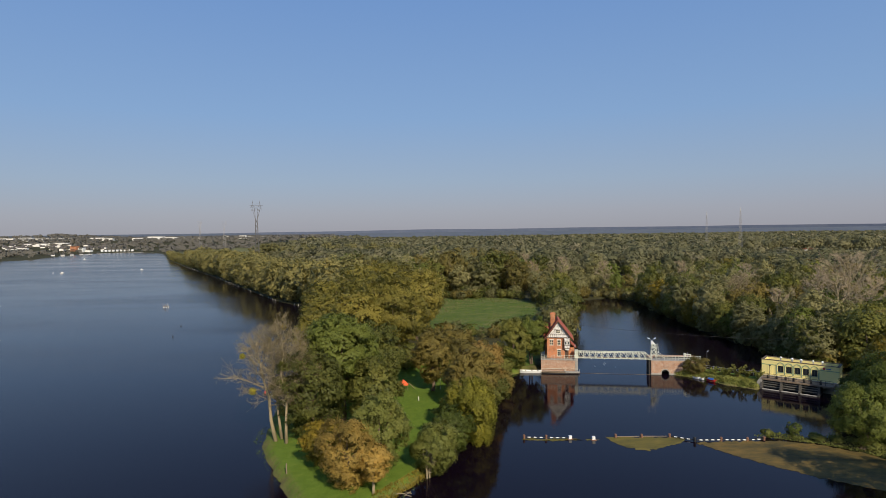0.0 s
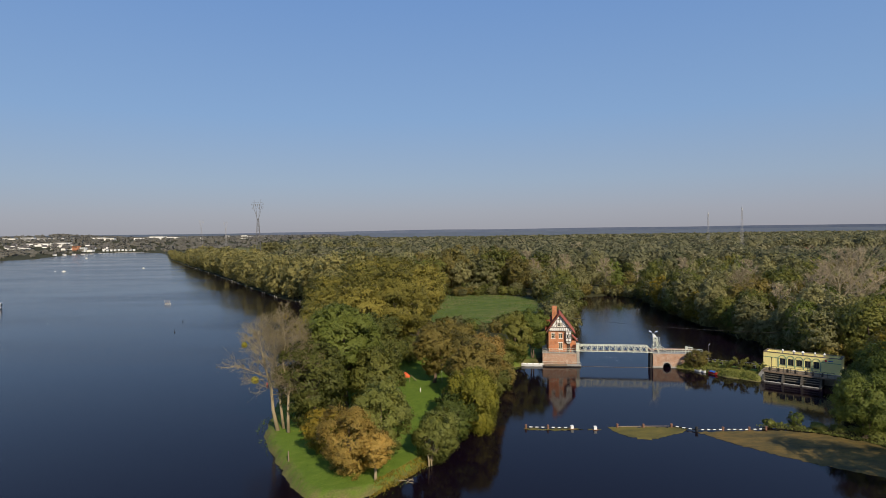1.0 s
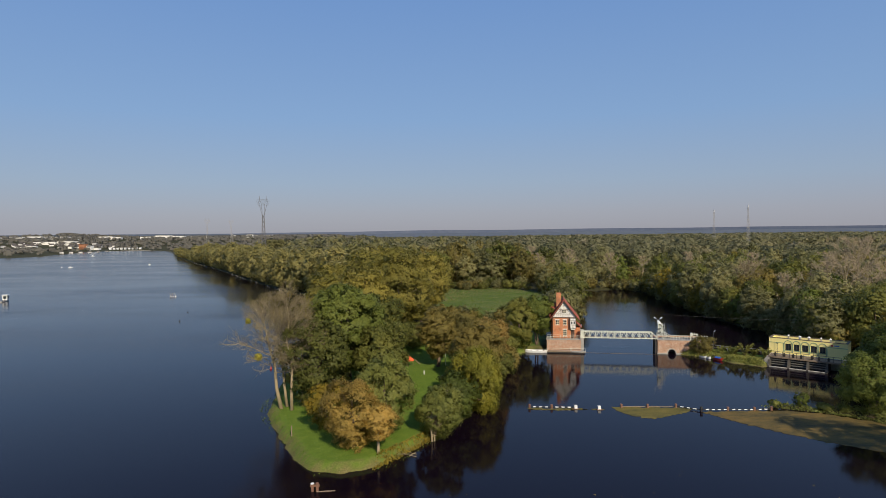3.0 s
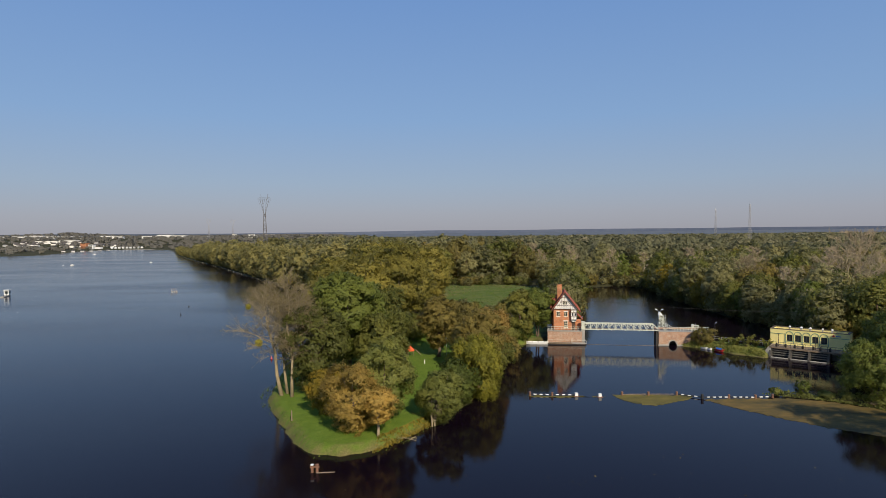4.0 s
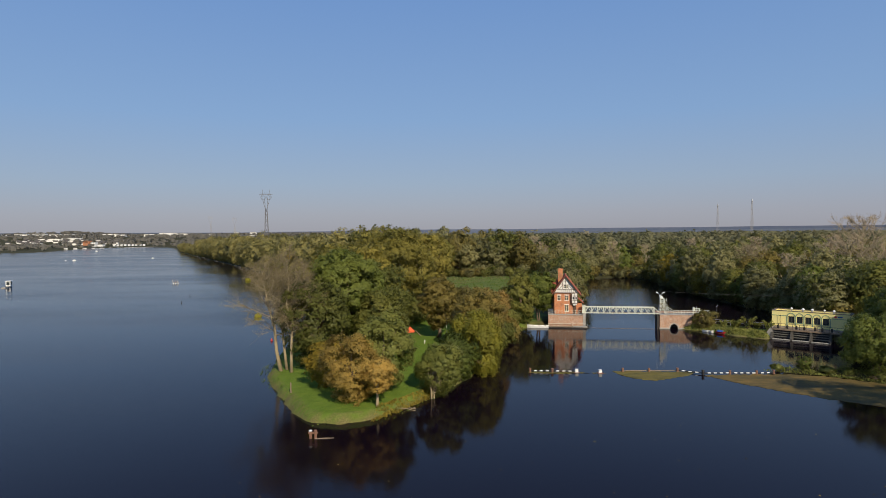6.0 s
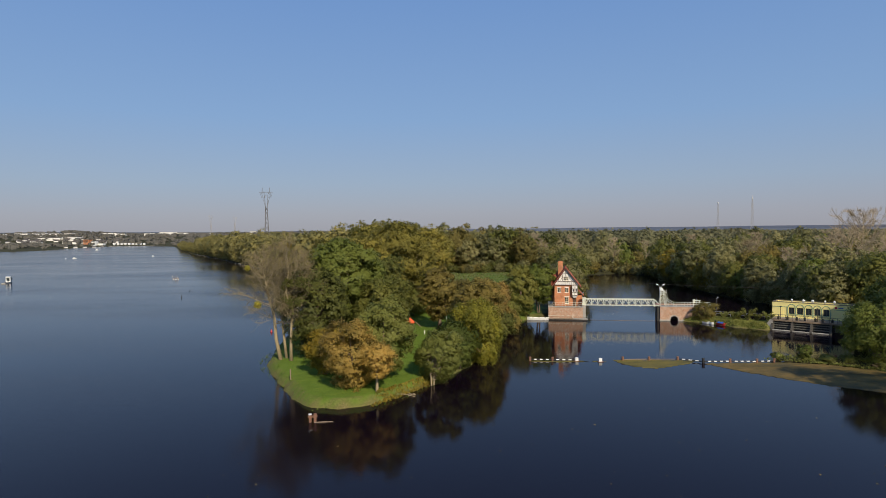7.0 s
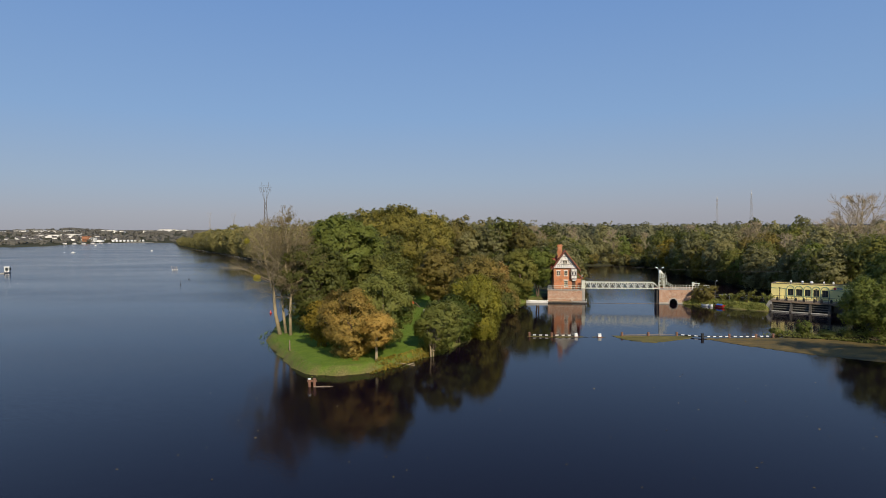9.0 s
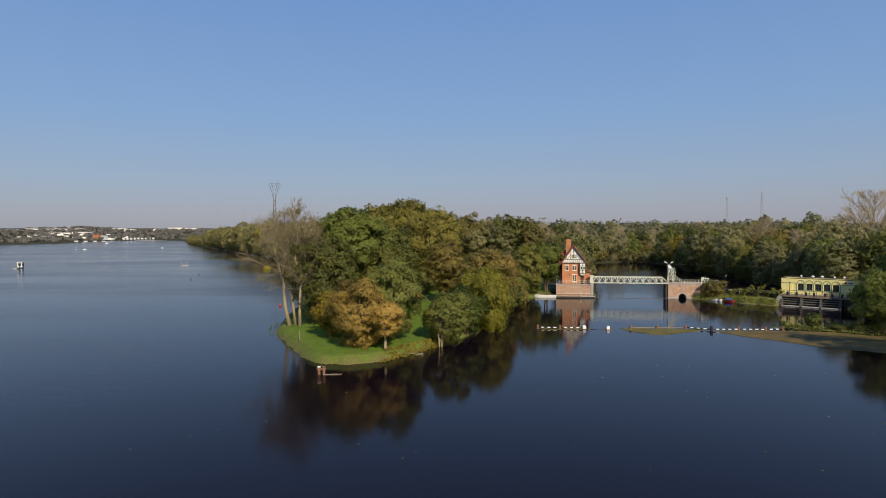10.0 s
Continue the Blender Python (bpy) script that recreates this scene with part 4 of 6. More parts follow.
def railing(name, label, pts, height, gap, material, m, rails=(1.0, 0.5), wide=0.06):
    """A railing along a line of (x, y, z) feet."""
    ob = root(name, m, label, "railing")
    for k in rails:
        g = Geo()
        for a, b in zip(pts, pts[1:]):
            g.bar((a[0], a[1], a[2] + height * k), (b[0], b[1], b[2] + height * k), wide)
        part("rail", g, material, ob)
    post = Geo().box(-wide / 2, wide / 2, -wide / 2, wide / 2, 0, height).mesh("post")
    post.materials.append(material)
    for a, b in zip(pts, pts[1:]):
        d = Vector(b) - Vector(a)
        n = max(1, round(d.length / gap))
        for k in range(n + 1):
            part("post", post, None, ob, "", Matrix.Translation(Vector(a) + d * k / n))
    return ob


def window(parent, x, z, w, h, y, rows=2, cols=2, name="window", surround=None):
    """A casement in a wall that faces -y: frame, bars and dark panes."""
    f = Geo()
    t = 0.07
    f.box(x - w / 2, x - w / 2 + t, y - 0.06, y + 0.06, z, z + h).box(x + w / 2 - t, x + w / 2, y - 0.06, y + 0.06, z, z + h)
    f.box(x - w / 2 + t, x + w / 2 - t, y - 0.06, y + 0.06, z, z + t).box(x - w / 2 + t, x + w / 2 - t, y - 0.06, y + 0.06, z + h - t, z + h)
    for k in range(1, cols):
        c = x - w / 2 + w * k / cols
        f.box(c - 0.035, c + 0.035, y - 0.05, y + 0.05, z + t, z + h - t)
    for k in range(1, rows):
        c = z + h * k / rows
        f.box(x - w / 2 + t, x + w / 2 - t, y - 0.045, y + 0.045, c - 0.03, c + 0.03)
    ob = part(name, f, CREAM, parent, "cream-painted window frame")
    part("pane", Geo().box(x - w / 2 + 0.02, x + w / 2 - 0.02, y + 0.0, y + 0.03, z + 0.02, z + h - 0.02), GLASS, ob)
    part("sill", Geo().box(x - w / 2 - 0.08, x + w / 2 + 0.08, y - 0.14, y + 0.02, z - 0.08, z), surround or WHITE, ob)
    return ob


def pier():
    ob = root("pier", WEIR, "weathered red-brick river pier with a stone coping", "pier", kind="structure")
    part("masonry", Geo().box(0, 7.7, 0, 12, -2, 2.78), PIER_BRICK, ob)
    part("coping", Geo().box(-0.08, 7.78, -0.1, 12.1, 2.78, 2.95), CONCRETE, ob, "pale stone coping")
    part("plinth", Geo().box(-0.06, 7.76, -0.18, 0, -2, 0.35), CONCRETE, ob, "pale stone footing at the waterline")
    part("end_pillar", Geo().box(7.76, 8.35, 0.15, 2.2, -2, 3.25), CONCRETE, ob, "pale concrete pillar")
    part("cabinet", Geo().box(7.62, 8.3, 0.5, 1.5, 3.25, 4.95).box(7.55, 8.38, 0.42, 1.58, 4.95, 5.02), STEEL, ob, "pale painted steel cabinet")


def brick_house():
    ob = root("brick_house", WEIR, "red-brick house with a half-timbered gable on the pier", "house")
    x0, x1, y0, y1, xr = 1.4, 6.6, 1.2, 8.0, 3.95
    z0, ze, za = 2.95, 7.75, 11.55
    # walls, with the front openings left out
    openings = [(2.05, 2.85, 6.05, 7.2), (3.75, 4.55, 6.05, 7.2), (3.72, 4.58, 3.5, 5.0), (5.5, 6.3, 2.95, 4.95)]
    g = Geo()
    xs = sorted({x0, x1, *[v for o in openings for v in o[:2]]})
    zs = sorted({z0, ze, *[v for o in openings for v in o[2:]]})
    for a, b in zip(xs, xs[1:]):
        for c, d in zip(zs, zs[1:]):
            if not any(o[0] < (a + b) / 2 < o[1] and o[2] < (c + d) / 2 < o[3] for o in openings):
                g.box(a, b, y0, y0 + 0.38, c, d)
    g.box(x0, x0 + 0.38, y0 + 0.38, y1, z0, ze).box(x1 - 0.38, x1, y0 + 0.38, y1, z0, ze).box(x0 + 0.38, x1 - 0.38, y1 - 0.38, y1, z0, ze)
    part("wall", g, BRICK, ob)
    # side wing with its own ridge
    part("wing_wall", Geo().prism([(4.0, z0), (7.9, z0), (7.9, 7.7), (5.95, 10.2), (4.0, 7.7)], 0.95, 1.38, "x"), BRICK, ob)
    # half-timbered gable, standing out over the wall
    yg = y0 - 0.18
    part("gable", Geo().prism([(x0 - 0.05, ze), (x1 + 0.05, ze), (x1 + 0.05, ze + 0.25), (xr, za), (x0 - 0.05, ze + 0.25)], yg, y0 + 0.3), PLASTER, ob, "white plaster gable")
    for q, (a, b, w) in enumerate([((x0, ze + 0.06), (x1, ze + 0.06), 0.12), ((x0 + 0.3, ze + 0.85), (x1 - 0.3, ze + 0.85), 0.09), ((x0 + 0.95, ze + 1.9), (x1 - 0.95, ze + 1.9), 0.08),
                                   ((x0 + 1.7, ze + 2.75), (x1 - 1.7, ze + 2.75), 0.08), ((2.5, 8.6), (3.3, 9.65), 0.07), ((5.4, 8.6), (4.6, 9.65), 0.07)]):
        part("beam", Geo().bar((a[0], yg - 0.02, a[1]), (b[0], yg - 0.02, b[1]), w), TIMBER, ob, "dark brown timber beam")
    slope = (za - ze - 0.25) / (xr - x0)
    for x in (1.75, 2.2, 2.65, 3.1, 3.55, 3.95, 4.4, 4.85, 5.3, 5.75, 6.2):
        part("stud", Geo().box(x - 0.035, x + 0.035, yg - 0.06, yg + 0.02, ze + 0.1, ze + 0.85), TIMBER, ob)
    for x in (2.35, 3.25, 3.95, 4.65, 5.55):
        hi = min(za - 0.25, ze + 0.2 + slope * (min(x - x0, x1 - x)))
        if x == 3.95:
            part("stud", Geo().box(x - 0.04, x + 0.04, yg - 0.06, yg + 0.02, ze + 1.9, hi), TIMBER, ob)
        else:
            part("stud", Geo().box(x - 0.04, x + 0.04, yg - 0.06, yg + 0.02, ze + 0.85, hi), TIMBER, ob)
    window(ob, 3.95, 8.8, 1.0, 0.85, yg - 0.03, 2, 3)
    window(ob, 2.45, 6.05, 0.8, 1.15, y0 + 0.06)
    window(ob, 4.15, 6.05, 0.8, 1.15, y0 + 0.06)
    window(ob, 4.15, 3.5, 0.86, 1.5, y0 + 0.06, 3)
    for x, z, w in ((2.45, 7.2, 0.5), (4.15, 7.2, 0.5), (4.15, 5.0, 0.55)):
        part("lintel", Geo().box(x - w, x + w, y0 - 0.03, y0, z, z + 0.16), PLASTER, ob, "white plaster lintel")
    door = part("door", Geo().box(5.54, 6.26, y0 + 0.1, y0 + 0.18, 2.95, 4.9), TIMBER, ob, "dark brown timber door")
    part("door_handle", Geo().box(6.14, 6.2, y0 + 0.05, y0 + 0.1, 3.9, 4.0), GALV, door)
    # oriel with timber framing
    part("oriel", Geo().box(5.3, 6.62, y0 - 0.7, y0, 5.4, 7.72).prism([(5.3, 5.4), (6.62, 5.4), (6.3, 4.95), (5.62, 4.95)], y0 - 0.45, y0), PLASTER, ob, "white plaster oriel with timber framing")
    for x in (5.34, 5.96, 6.58):
        part("stud", Geo().box(x - 0.04, x + 0.04, y0 - 0.76, y0 - 0.7, 5.4, 7.72), TIMBER, ob)
    for z in (5.46, 6.15, 7.15, 7.66):
        part("beam", Geo().box(5.3, 6.62, y0 - 0.765, y0 - 0.7, z - 0.04, z + 0.04), TIMBER, ob)
    for x in (5.65, 6.27):
        part("pane", Geo().box(x - 0.15, x + 0.15, y0 - 0.73, y0 - 0.7, 6.35, 6.95), GLASS, ob)
    # roofs: a steep front gable and the ridge across it
    def slab(pts, thick, y_lo, y_hi, axis="y"):
        (a, b), (c, d) = pts
        l = math.hypot(c - a, d - b)
        nx_, nz_ = -(d - b) / l * thick, (c - a) / l * thick
        if nz_ < 0:
            nx_, nz_ = -nx_, -nz_
        return Geo().prism([(a, b), (c, d), (c + nx_, d + nz_), (a + nx_, b + nz_)], y_lo, y_hi, axis)
    part("roof", slab(((x0 - 0.45, ze - 0.35), (xr, za + 0.02)), 0.2, y0 - 0.55, y1 + 0.3), TILE, ob, "red clay tile roof slope")
    part("roof", slab(((xr, za + 0.02), (x1 + 0.75, ze - 0.55)), 0.2, y0 - 0.55, y1 + 0.3), TILE, ob, "red clay tile roof slope")
    part("ridge_tile", Geo().tube([(xr, y0 - 0.56, za + 0.2), (xr, y1 + 0.32, za + 0.2)], [0.14, 0.14], 6), TILE, ob)
    part("wing_roof", slab(((3.6, 7.3), (5.95, 10.4)), 0.2, 0.7, 3.2, "x"), TILE, ob, "red clay tile roof slope")
    part("wing_roof", slab(((5.95, 10.4), (8.3, 7.3)), 0.2, 0.7, 3.2, "x"), TILE, ob, "red clay tile roof slope")
    for a, b in (((x0 - 0.5, ze - 0.42), (xr, za + 0.05)), ((xr, za + 0.05), (x1 + 0.8, ze - 0.6))):
        part("bargeboard", Geo().bar((a[0], y0 - 0.58, a[1]), (b[0], y0 - 0.58, b[1]), 0.17), TIMBER, ob, "dark brown timber bargeboard")
    # chimney
    ch = part("chimney", Geo().box(2.3, 3.35, 4.2, 5.1, 8.6, 12.7), BRICK, ob, "tall red-brick chimney")
    part("cap", Geo().box(2.2, 3.45, 4.1, 5.2, 12.7, 12.95).box(2.3, 3.35, 4.2, 5.1, 12.95, 13.15), BRICK, ch)
    part("band", Geo().box(2.24, 3.41, 4.14, 5.16, 11.3, 11.5), BRICK, ch)
    # lean-to beside the house
    part("annex_wall", Geo().box(6.62, 7.7, 2.4, 5.4, 2.95, 5.3), BRICK, ob)
    part("annex_roof", slab(((6.62, 6.5), (8.0, 5.25)), 0.14, 2.1, 5.7), TILE, ob, "small red tile lean-to roof")


def arched_profile(x, w, z0, spring, n=8):
    return [(x - w / 2, z0)] + [(x - w / 2 * math.cos(math.pi * k / n), spring + w / 2 * math.sin(math.pi * k / n)) for k in range(n + 1)] + [(x + w / 2, z0)]


def abutment():
    ob = root("abutment", WEIR, "weathered brick weir abutment with an arched culvert", "abutment", kind="structure")
    # front wall with an arched opening
    w0, w1, ax, aw, top = 24.45, 35.0, 27.45, 1.6, 3.12
    arch = arched_profile(ax, aw, -2, 0.3, 10)
    g = Geo().box(w0, ax - aw / 2, 0, 0.9, -2, top).box(ax + aw / 2, w1, 0, 0.9, -2, top)
    for (a, b), (c, d) in zip(arch[1:-1], arch[2:-1]):
        g.prism([(a, b), (c, d), (c, top), (a, top)], 0, 0.9)
    g.box(w0, w0 + 0.9, 0.9, 6.5, -2, top).box(w0 + 0.9, w1, 5.6, 6.5, -2, top)
    part("masonry", g, PIER_BRICK, ob)
    part("walkway", Geo().box(w0 - 0.05, w1, -0.08, 1.9, top, top + 0.12), CONCRETE, ob, "pale concrete walkway slab")
    part("fill", Geo().box(w0 + 0.9, w1 - 0.05, 3.0, 5.6, -2, top - 0.2), DARK_CONCRETE, ob, "dark mossy fill behind the wall")
    # a flat dark sheet stands in for the shade inside the arch
    part("culvert", Geo().box(ax - 1.6, ax + 1.6, 2.6, 2.8, -2, 2.2), DARK_CONCRETE, ob, "dark sheet for the shade inside the culvert")
    ring = Geo()
    for k in range(12):
        t0, t1 = math.pi * k / 12, math.pi * (k + 1) / 12
        ring.prism([(ax - math.cos(t) * r, 0.3 + math.sin(t) * r) for t, r in ((t0, 0.8), (t0, 1.02), (t1, 1.02), (t1, 0.8))], -0.07, 0.0)
    part("arch_ring", ring, CONCRETE, ob, "pale lime-stained arch ring")
    part("footing", Geo().box(w0 - 0.1, ax - 0.85, -0.2, 0, -2, 0.3).box(ax + 0.85, w1, -0.2, 0, -2, 0.3), CONCRETE, ob, "pale limestained footing")
    part("gate_slot", Geo().box(w0 - 0.5, w0, 0.3, 3.0, -2, 3.1), DARK_STEEL, ob, "dark steel gate guide")


def footbridge():
    ob = root("footbridge", WEIR, "pale grey-green steel truss footbridge over the weir", "footbridge")
    xa, xb, lo, hi = 8.3, 24.4, 3.3, 4.62
    n = 11
    step = (xb - 1.0 - xa) / n
    post = Geo().box(-0.05, 0.05, -0.05, 0.05, 0, hi - lo).mesh("post")
    post.materials.append(STEEL)
    for y in (0.7, 2.0):
        part("bottom_chord", Geo().box(xa, xb, y - 0.08, y + 0.08, lo - 0.1, lo + 0.08), STEEL, ob)
        part("top_chord", Geo().box(xa, xb - 1.0, y - 0.08, y + 0.08, hi - 0.08, hi + 0.08), STEEL, ob)
        part("end_brace", Geo().bar((xb - 1.0, y, hi), (xb, y, lo + 0.3), 0.14), STEEL, ob)
        for k in range(n + 1):
            part("post", post, None, ob, "", pose(xa + k * step, y, lo))
        for k in range(n):
            a, b = xa + k * step, xa + (k + 1) * step
            part("diagonal", Geo().bar((a, y, lo), ((a + b) / 2, y, hi), 0.08), STEEL, ob)
            part("diagonal", Geo().bar(((a + b) / 2, y, hi), (b, y, lo), 0.08), STEEL, ob)
    part("deck", Geo().box(xa, xb, 0.78, 1.92, lo + 0.0, lo + 0.07), WOOD, ob, "grey weathered plank deck")
    for k in range(6):
        part("cross_beam", Geo().box(xa + k * 3.0, xa + k * 3.0 + 0.12, 0.6, 2.1, lo - 0.25, lo - 0.1), STEEL, ob)


def gate_tower():
    ob = root("gate_tower", WEIR, "white steel lattice hoist tower with twin lamps", "tower")
    x0, x1, y0, y1, lo, hi = 24.55, 25.75, 0.5, 1.9, 3.26, 6.7
    for x, lean in ((x0, 0.12), (x1, -0.28)):
        for y in (y0, y1):
            part("leg", Geo().bar((x, y, lo), (x + lean, y, hi), 0.11), STEEL, ob)
    levels = (4.1, 4.95, 5.8, 6.65)
    for k, z in enumerate(levels):
        f = (z - lo) / (hi - lo)
        a, b = x0 + 0.12 * f, x1 - 0.28 * f
        for y in (y0, y1):
            part("tie", Geo().bar((a, y, z), (b, y, z), 0.08), STEEL, ob)
        for x in (a, b):
            part("tie", Geo().bar((x, y0, z), (x, y1, z), 0.08), STEEL, ob)
        if k:
            g = (levels[k - 1] - lo) / (hi - lo)
            c, d = x0 + 0.12 * g, x1 - 0.28 * g
            part("brace", Geo().bar((c, y0, levels[k - 1]), (b, y0, z), 0.06).bar((d, y0, levels[k - 1]), (a, y0, z), 0.06), STEEL, ob)
    part("platform", Geo().box(x0 + 0.05, x1 - 0.2, y0 - 0.1, y1 + 0.1, 5.78, 5.86), STEEL, ob, "steel grating platform")
    part("hoist_housing", Geo().prism([(24.5, 6.7), (25.3, 6.7), (25.15, 7.15), (24.8, 7.45), (24.5, 7.35)], 0.45, 1.3), WHITE, ob, "white sheet-metal hoist housing")
    part("hoist_drum", Geo().tube([(24.75, 0.6, 6.25), (24.75, 1.7, 6.25)], [0.2, 0.2], 10), STEEL, ob)
    part("ladder", Geo().bar((25.95, 0.4, 3.3), (25.55, 0.4, 6.9), 0.05).bar((26.3, 0.4, 3.3), (25.9, 0.4, 6.9), 0.05), STEEL, ob)
    rung = Geo().box(-0.18, 0.18, -0.02, 0.02, -0.02, 0.02).mesh("rung")
    rung.materials.append(STEEL)
    for k in range(11):
        part("rung", rung, None, ob, "", pose(26.09 - k * 0.033, 0.4, 3.6 + k * 0.3))
    for s in (-1, 1):
        arm = part("lamp_arm", Geo().tube([(24.65, 0.6, 7.35), (24.65 + s * 0.5, 0.6, 7.95)], [0.05, 0.04], 6), GALV, ob)
        part("lamp_head", Geo().tube([(24.65 + s * 0.42, 0.6, 7.9), (24.65 + s * 0.9, 0.6, 8.12)], [0.09, 0.13], 8), WHITE, arm, "white floodlight head")


def outboard_box():
    ob = root("sluice_gear", WEIR, "small pale steel sluice gear frame on the walkway", "machine")
    for x in (31.6, 32.9):
        part("upright", Geo().box(x - 0.07, x + 0.07, 0.5, 0.65, 3.26, 4.55), STEEL, ob)
    part("crossbar", Geo().box(31.45, 33.05, 0.45, 0.7, 4.4, 4.58), STEEL, ob)
    part("gearbox", Geo().box(31.5, 31.95, 0.4, 0.9, 4.0, 4.75), STEEL, ob)
    part("spindle", Geo().tube([(32.3, 0.57, 3.3), (32.3, 0.57, 5.0)], [0.05, 0.05], 6), GALV, ob)


pier()
brick_house()
abutment()
footbridge()
gate_tower()
outboard_box()
railing("railing", "thin steel railing along the pier edge", [(0.1, 6, 2.95), (0.1, 0.12, 2.95), (7.6, 0.12, 2.95)], 0.95, 0.75, STEEL, WEIR, (1.0, 0.55), 0.05)
railing("railing", "pale steel railing stepping down the walkway", [(25.9, 0.15, 4.1), (27.3, 0.15, 3.26), (35.0, 0.15, 3.26)], 0.9, 0.6, STEEL, WEIR, (1.0, 0.5), 0.07)
single("float_line", Geo().tube([(8.4, -0.4, 0.04), (16, -0.7, 0.04), (24.3, -0.4, 0.04)], [0.025] * 3, 5), WOOD, WEIR, "thin pale floating line across the weir", "float line")
# house lamp and the path lamp
for x, y, z, h in ((7.6, 0.4, 2.95, 3.0), (36.8, 2.2, 1.2, 3.6)):
    ob = root("lamp_post", WEIR @ pose(x, y, z), "slim grey steel lamp post by the weir", "lamp", "lamps by the weir")
    part("pole", Geo().tube([(0, 0, -0.2), (0, 0, h)], [0.05, 0.04], 6), PYLON, ob)
    part("lamp_head", Geo().tube([(0, 0, h), (0.35, 0, h + 0.35)], [0.06, 0.1], 6), GALV, ob)


# ---- boats at the weir ----
def hull(length, beam, height, n=12, nose=0.75, flat=0.25):
    """A small open boat along x, with an inner well."""
    g, rings = Geo(), []
    for k in range(n + 1):
        t = k / n
        w = beam / 2 * (1 - max(0, (t - nose) / (1 - nose)) ** 2 * 0.92) * (0.75 + 0.25 * min(1, t / 0.3))
        rise = 0.16 * max(0, (t - 0.55) / 0.45) ** 2
        x = (t - 0.5) * length
        rings.append([(x, -w, height + rise), (x, -w * 0.72, 0.02 + rise * 0.6 - flat), (x, w * 0.72, 0.02 + rise * 0.6 - flat), (x, w, height + rise),
                      (x, w * 0.86, height + rise), (x, w * 0.66, 0.12 + rise * 0.5 - flat * 0.2), (x, -w * 0.66, 0.12 + rise * 0.5 - flat * 0.2), (x, -w * 0.86, height + rise)])
    g.v = [p for r in rings for p in r]
    for k in range(n):
        for s in range(8):
            g.f.append((k * 8 + s, k * 8 + (s + 1) % 8, (k + 1) * 8 + (s + 1) % 8, (k + 1) * 8 + s))
    g.f += [tuple(range(8)), tuple(n * 8 + s for s in reversed(range(8)))]
    return g


def boat(name, label, m, length, beam, height, mat, benches=3, bench_mat=None):
    ob = root(name, m, label, "boat")
    part("hull", hull(length, beam, height), mat, ob, smooth=False)
    for k in range(benches):
        x = -length * 0.32 + k * length * 0.55 / max(1, benches - 1)
        part("bench", Geo().box(x - 0.13, x + 0.13, -beam * 0.38, beam * 0.38, height - 0.1, height - 0.05), bench_mat or WOOD, ob)
    return ob


boat("punt", "long low white punt moored beside the pier", pose(27.0, 139.4, 0.12, 0, 0, 172), 5.0, 1.3, 0.38, WHITE)
for x, l, mat in ((2.75, 5.5, WOOD), (7.0, 3.3, CONCRETE)):
    ob = root("floating_jetty", WEIR @ pose(x, -0.95, 0), "low floating jetty moored along the pier", "jetty", "jetties along the pier")
    part("deck", Geo().box(-l / 2, l / 2, -0.6, 0.6, 0.25, 0.38), mat, ob)
    part("float", Geo().box(-l / 2 + 0.1, l / 2 - 0.1, -0.5, 0.5, -0.2, 0.25), DARK_STEEL, ob)
    part("rail", Geo().bar((-l / 2, 0.55, 0.9), (l / 2, 0.55, 0.9), 0.05).bar((-l / 2, 0.55, 0.3), (-l / 2, 0.55, 0.9), 0.05).bar((l / 2, 0.55, 0.3), (l / 2, 0.55, 0.9), 0.05), STEEL, ob)
rb = boat("motor_boat", "red motor boat under a blue tarpaulin", pose(63.6, 127.4, 0.12, 0, 0, -58) @ Matrix.Scale(0.85, 4), 2.7, 1.2, 0.38, RED, 1)
part("tarpaulin", Geo().prism([(-0.65, 0.4), (0.65, 0.4), (0.4, 0.72), (-0.4, 0.72)], -0.8, 0.6, "x"), BLUE, rb, "blue tarpaulin cover")
part("outboard_motor", Geo().box(-1.65, -1.4, -0.15, 0.15, 0.15, 0.8), BLACK, rb)
for x, y, a in ((62.2, 129.4, -70), (61.6, 130.2, -60)):
    boat("dinghy", "small white rowing dinghy at the bank", pose(x, y, 0.1, 0, 0, a), 1.7, 0.75, 0.28, PLASTER, 2)


# ---- the power house ----
ROOF_EDGE = surface("grey_bitumen_sheet", (0.15, 0.115, 0.07), 0.9, 0, 0.6, 8, 0.35)
BEAM_STEEL = surface("dull_grey_beams", (0.17, 0.16, 0.14), 0.7, 0.1, 1.5, 10, 0.3)
PH = pose(70.2, 120.4, 0, 0, 0, -43.0)


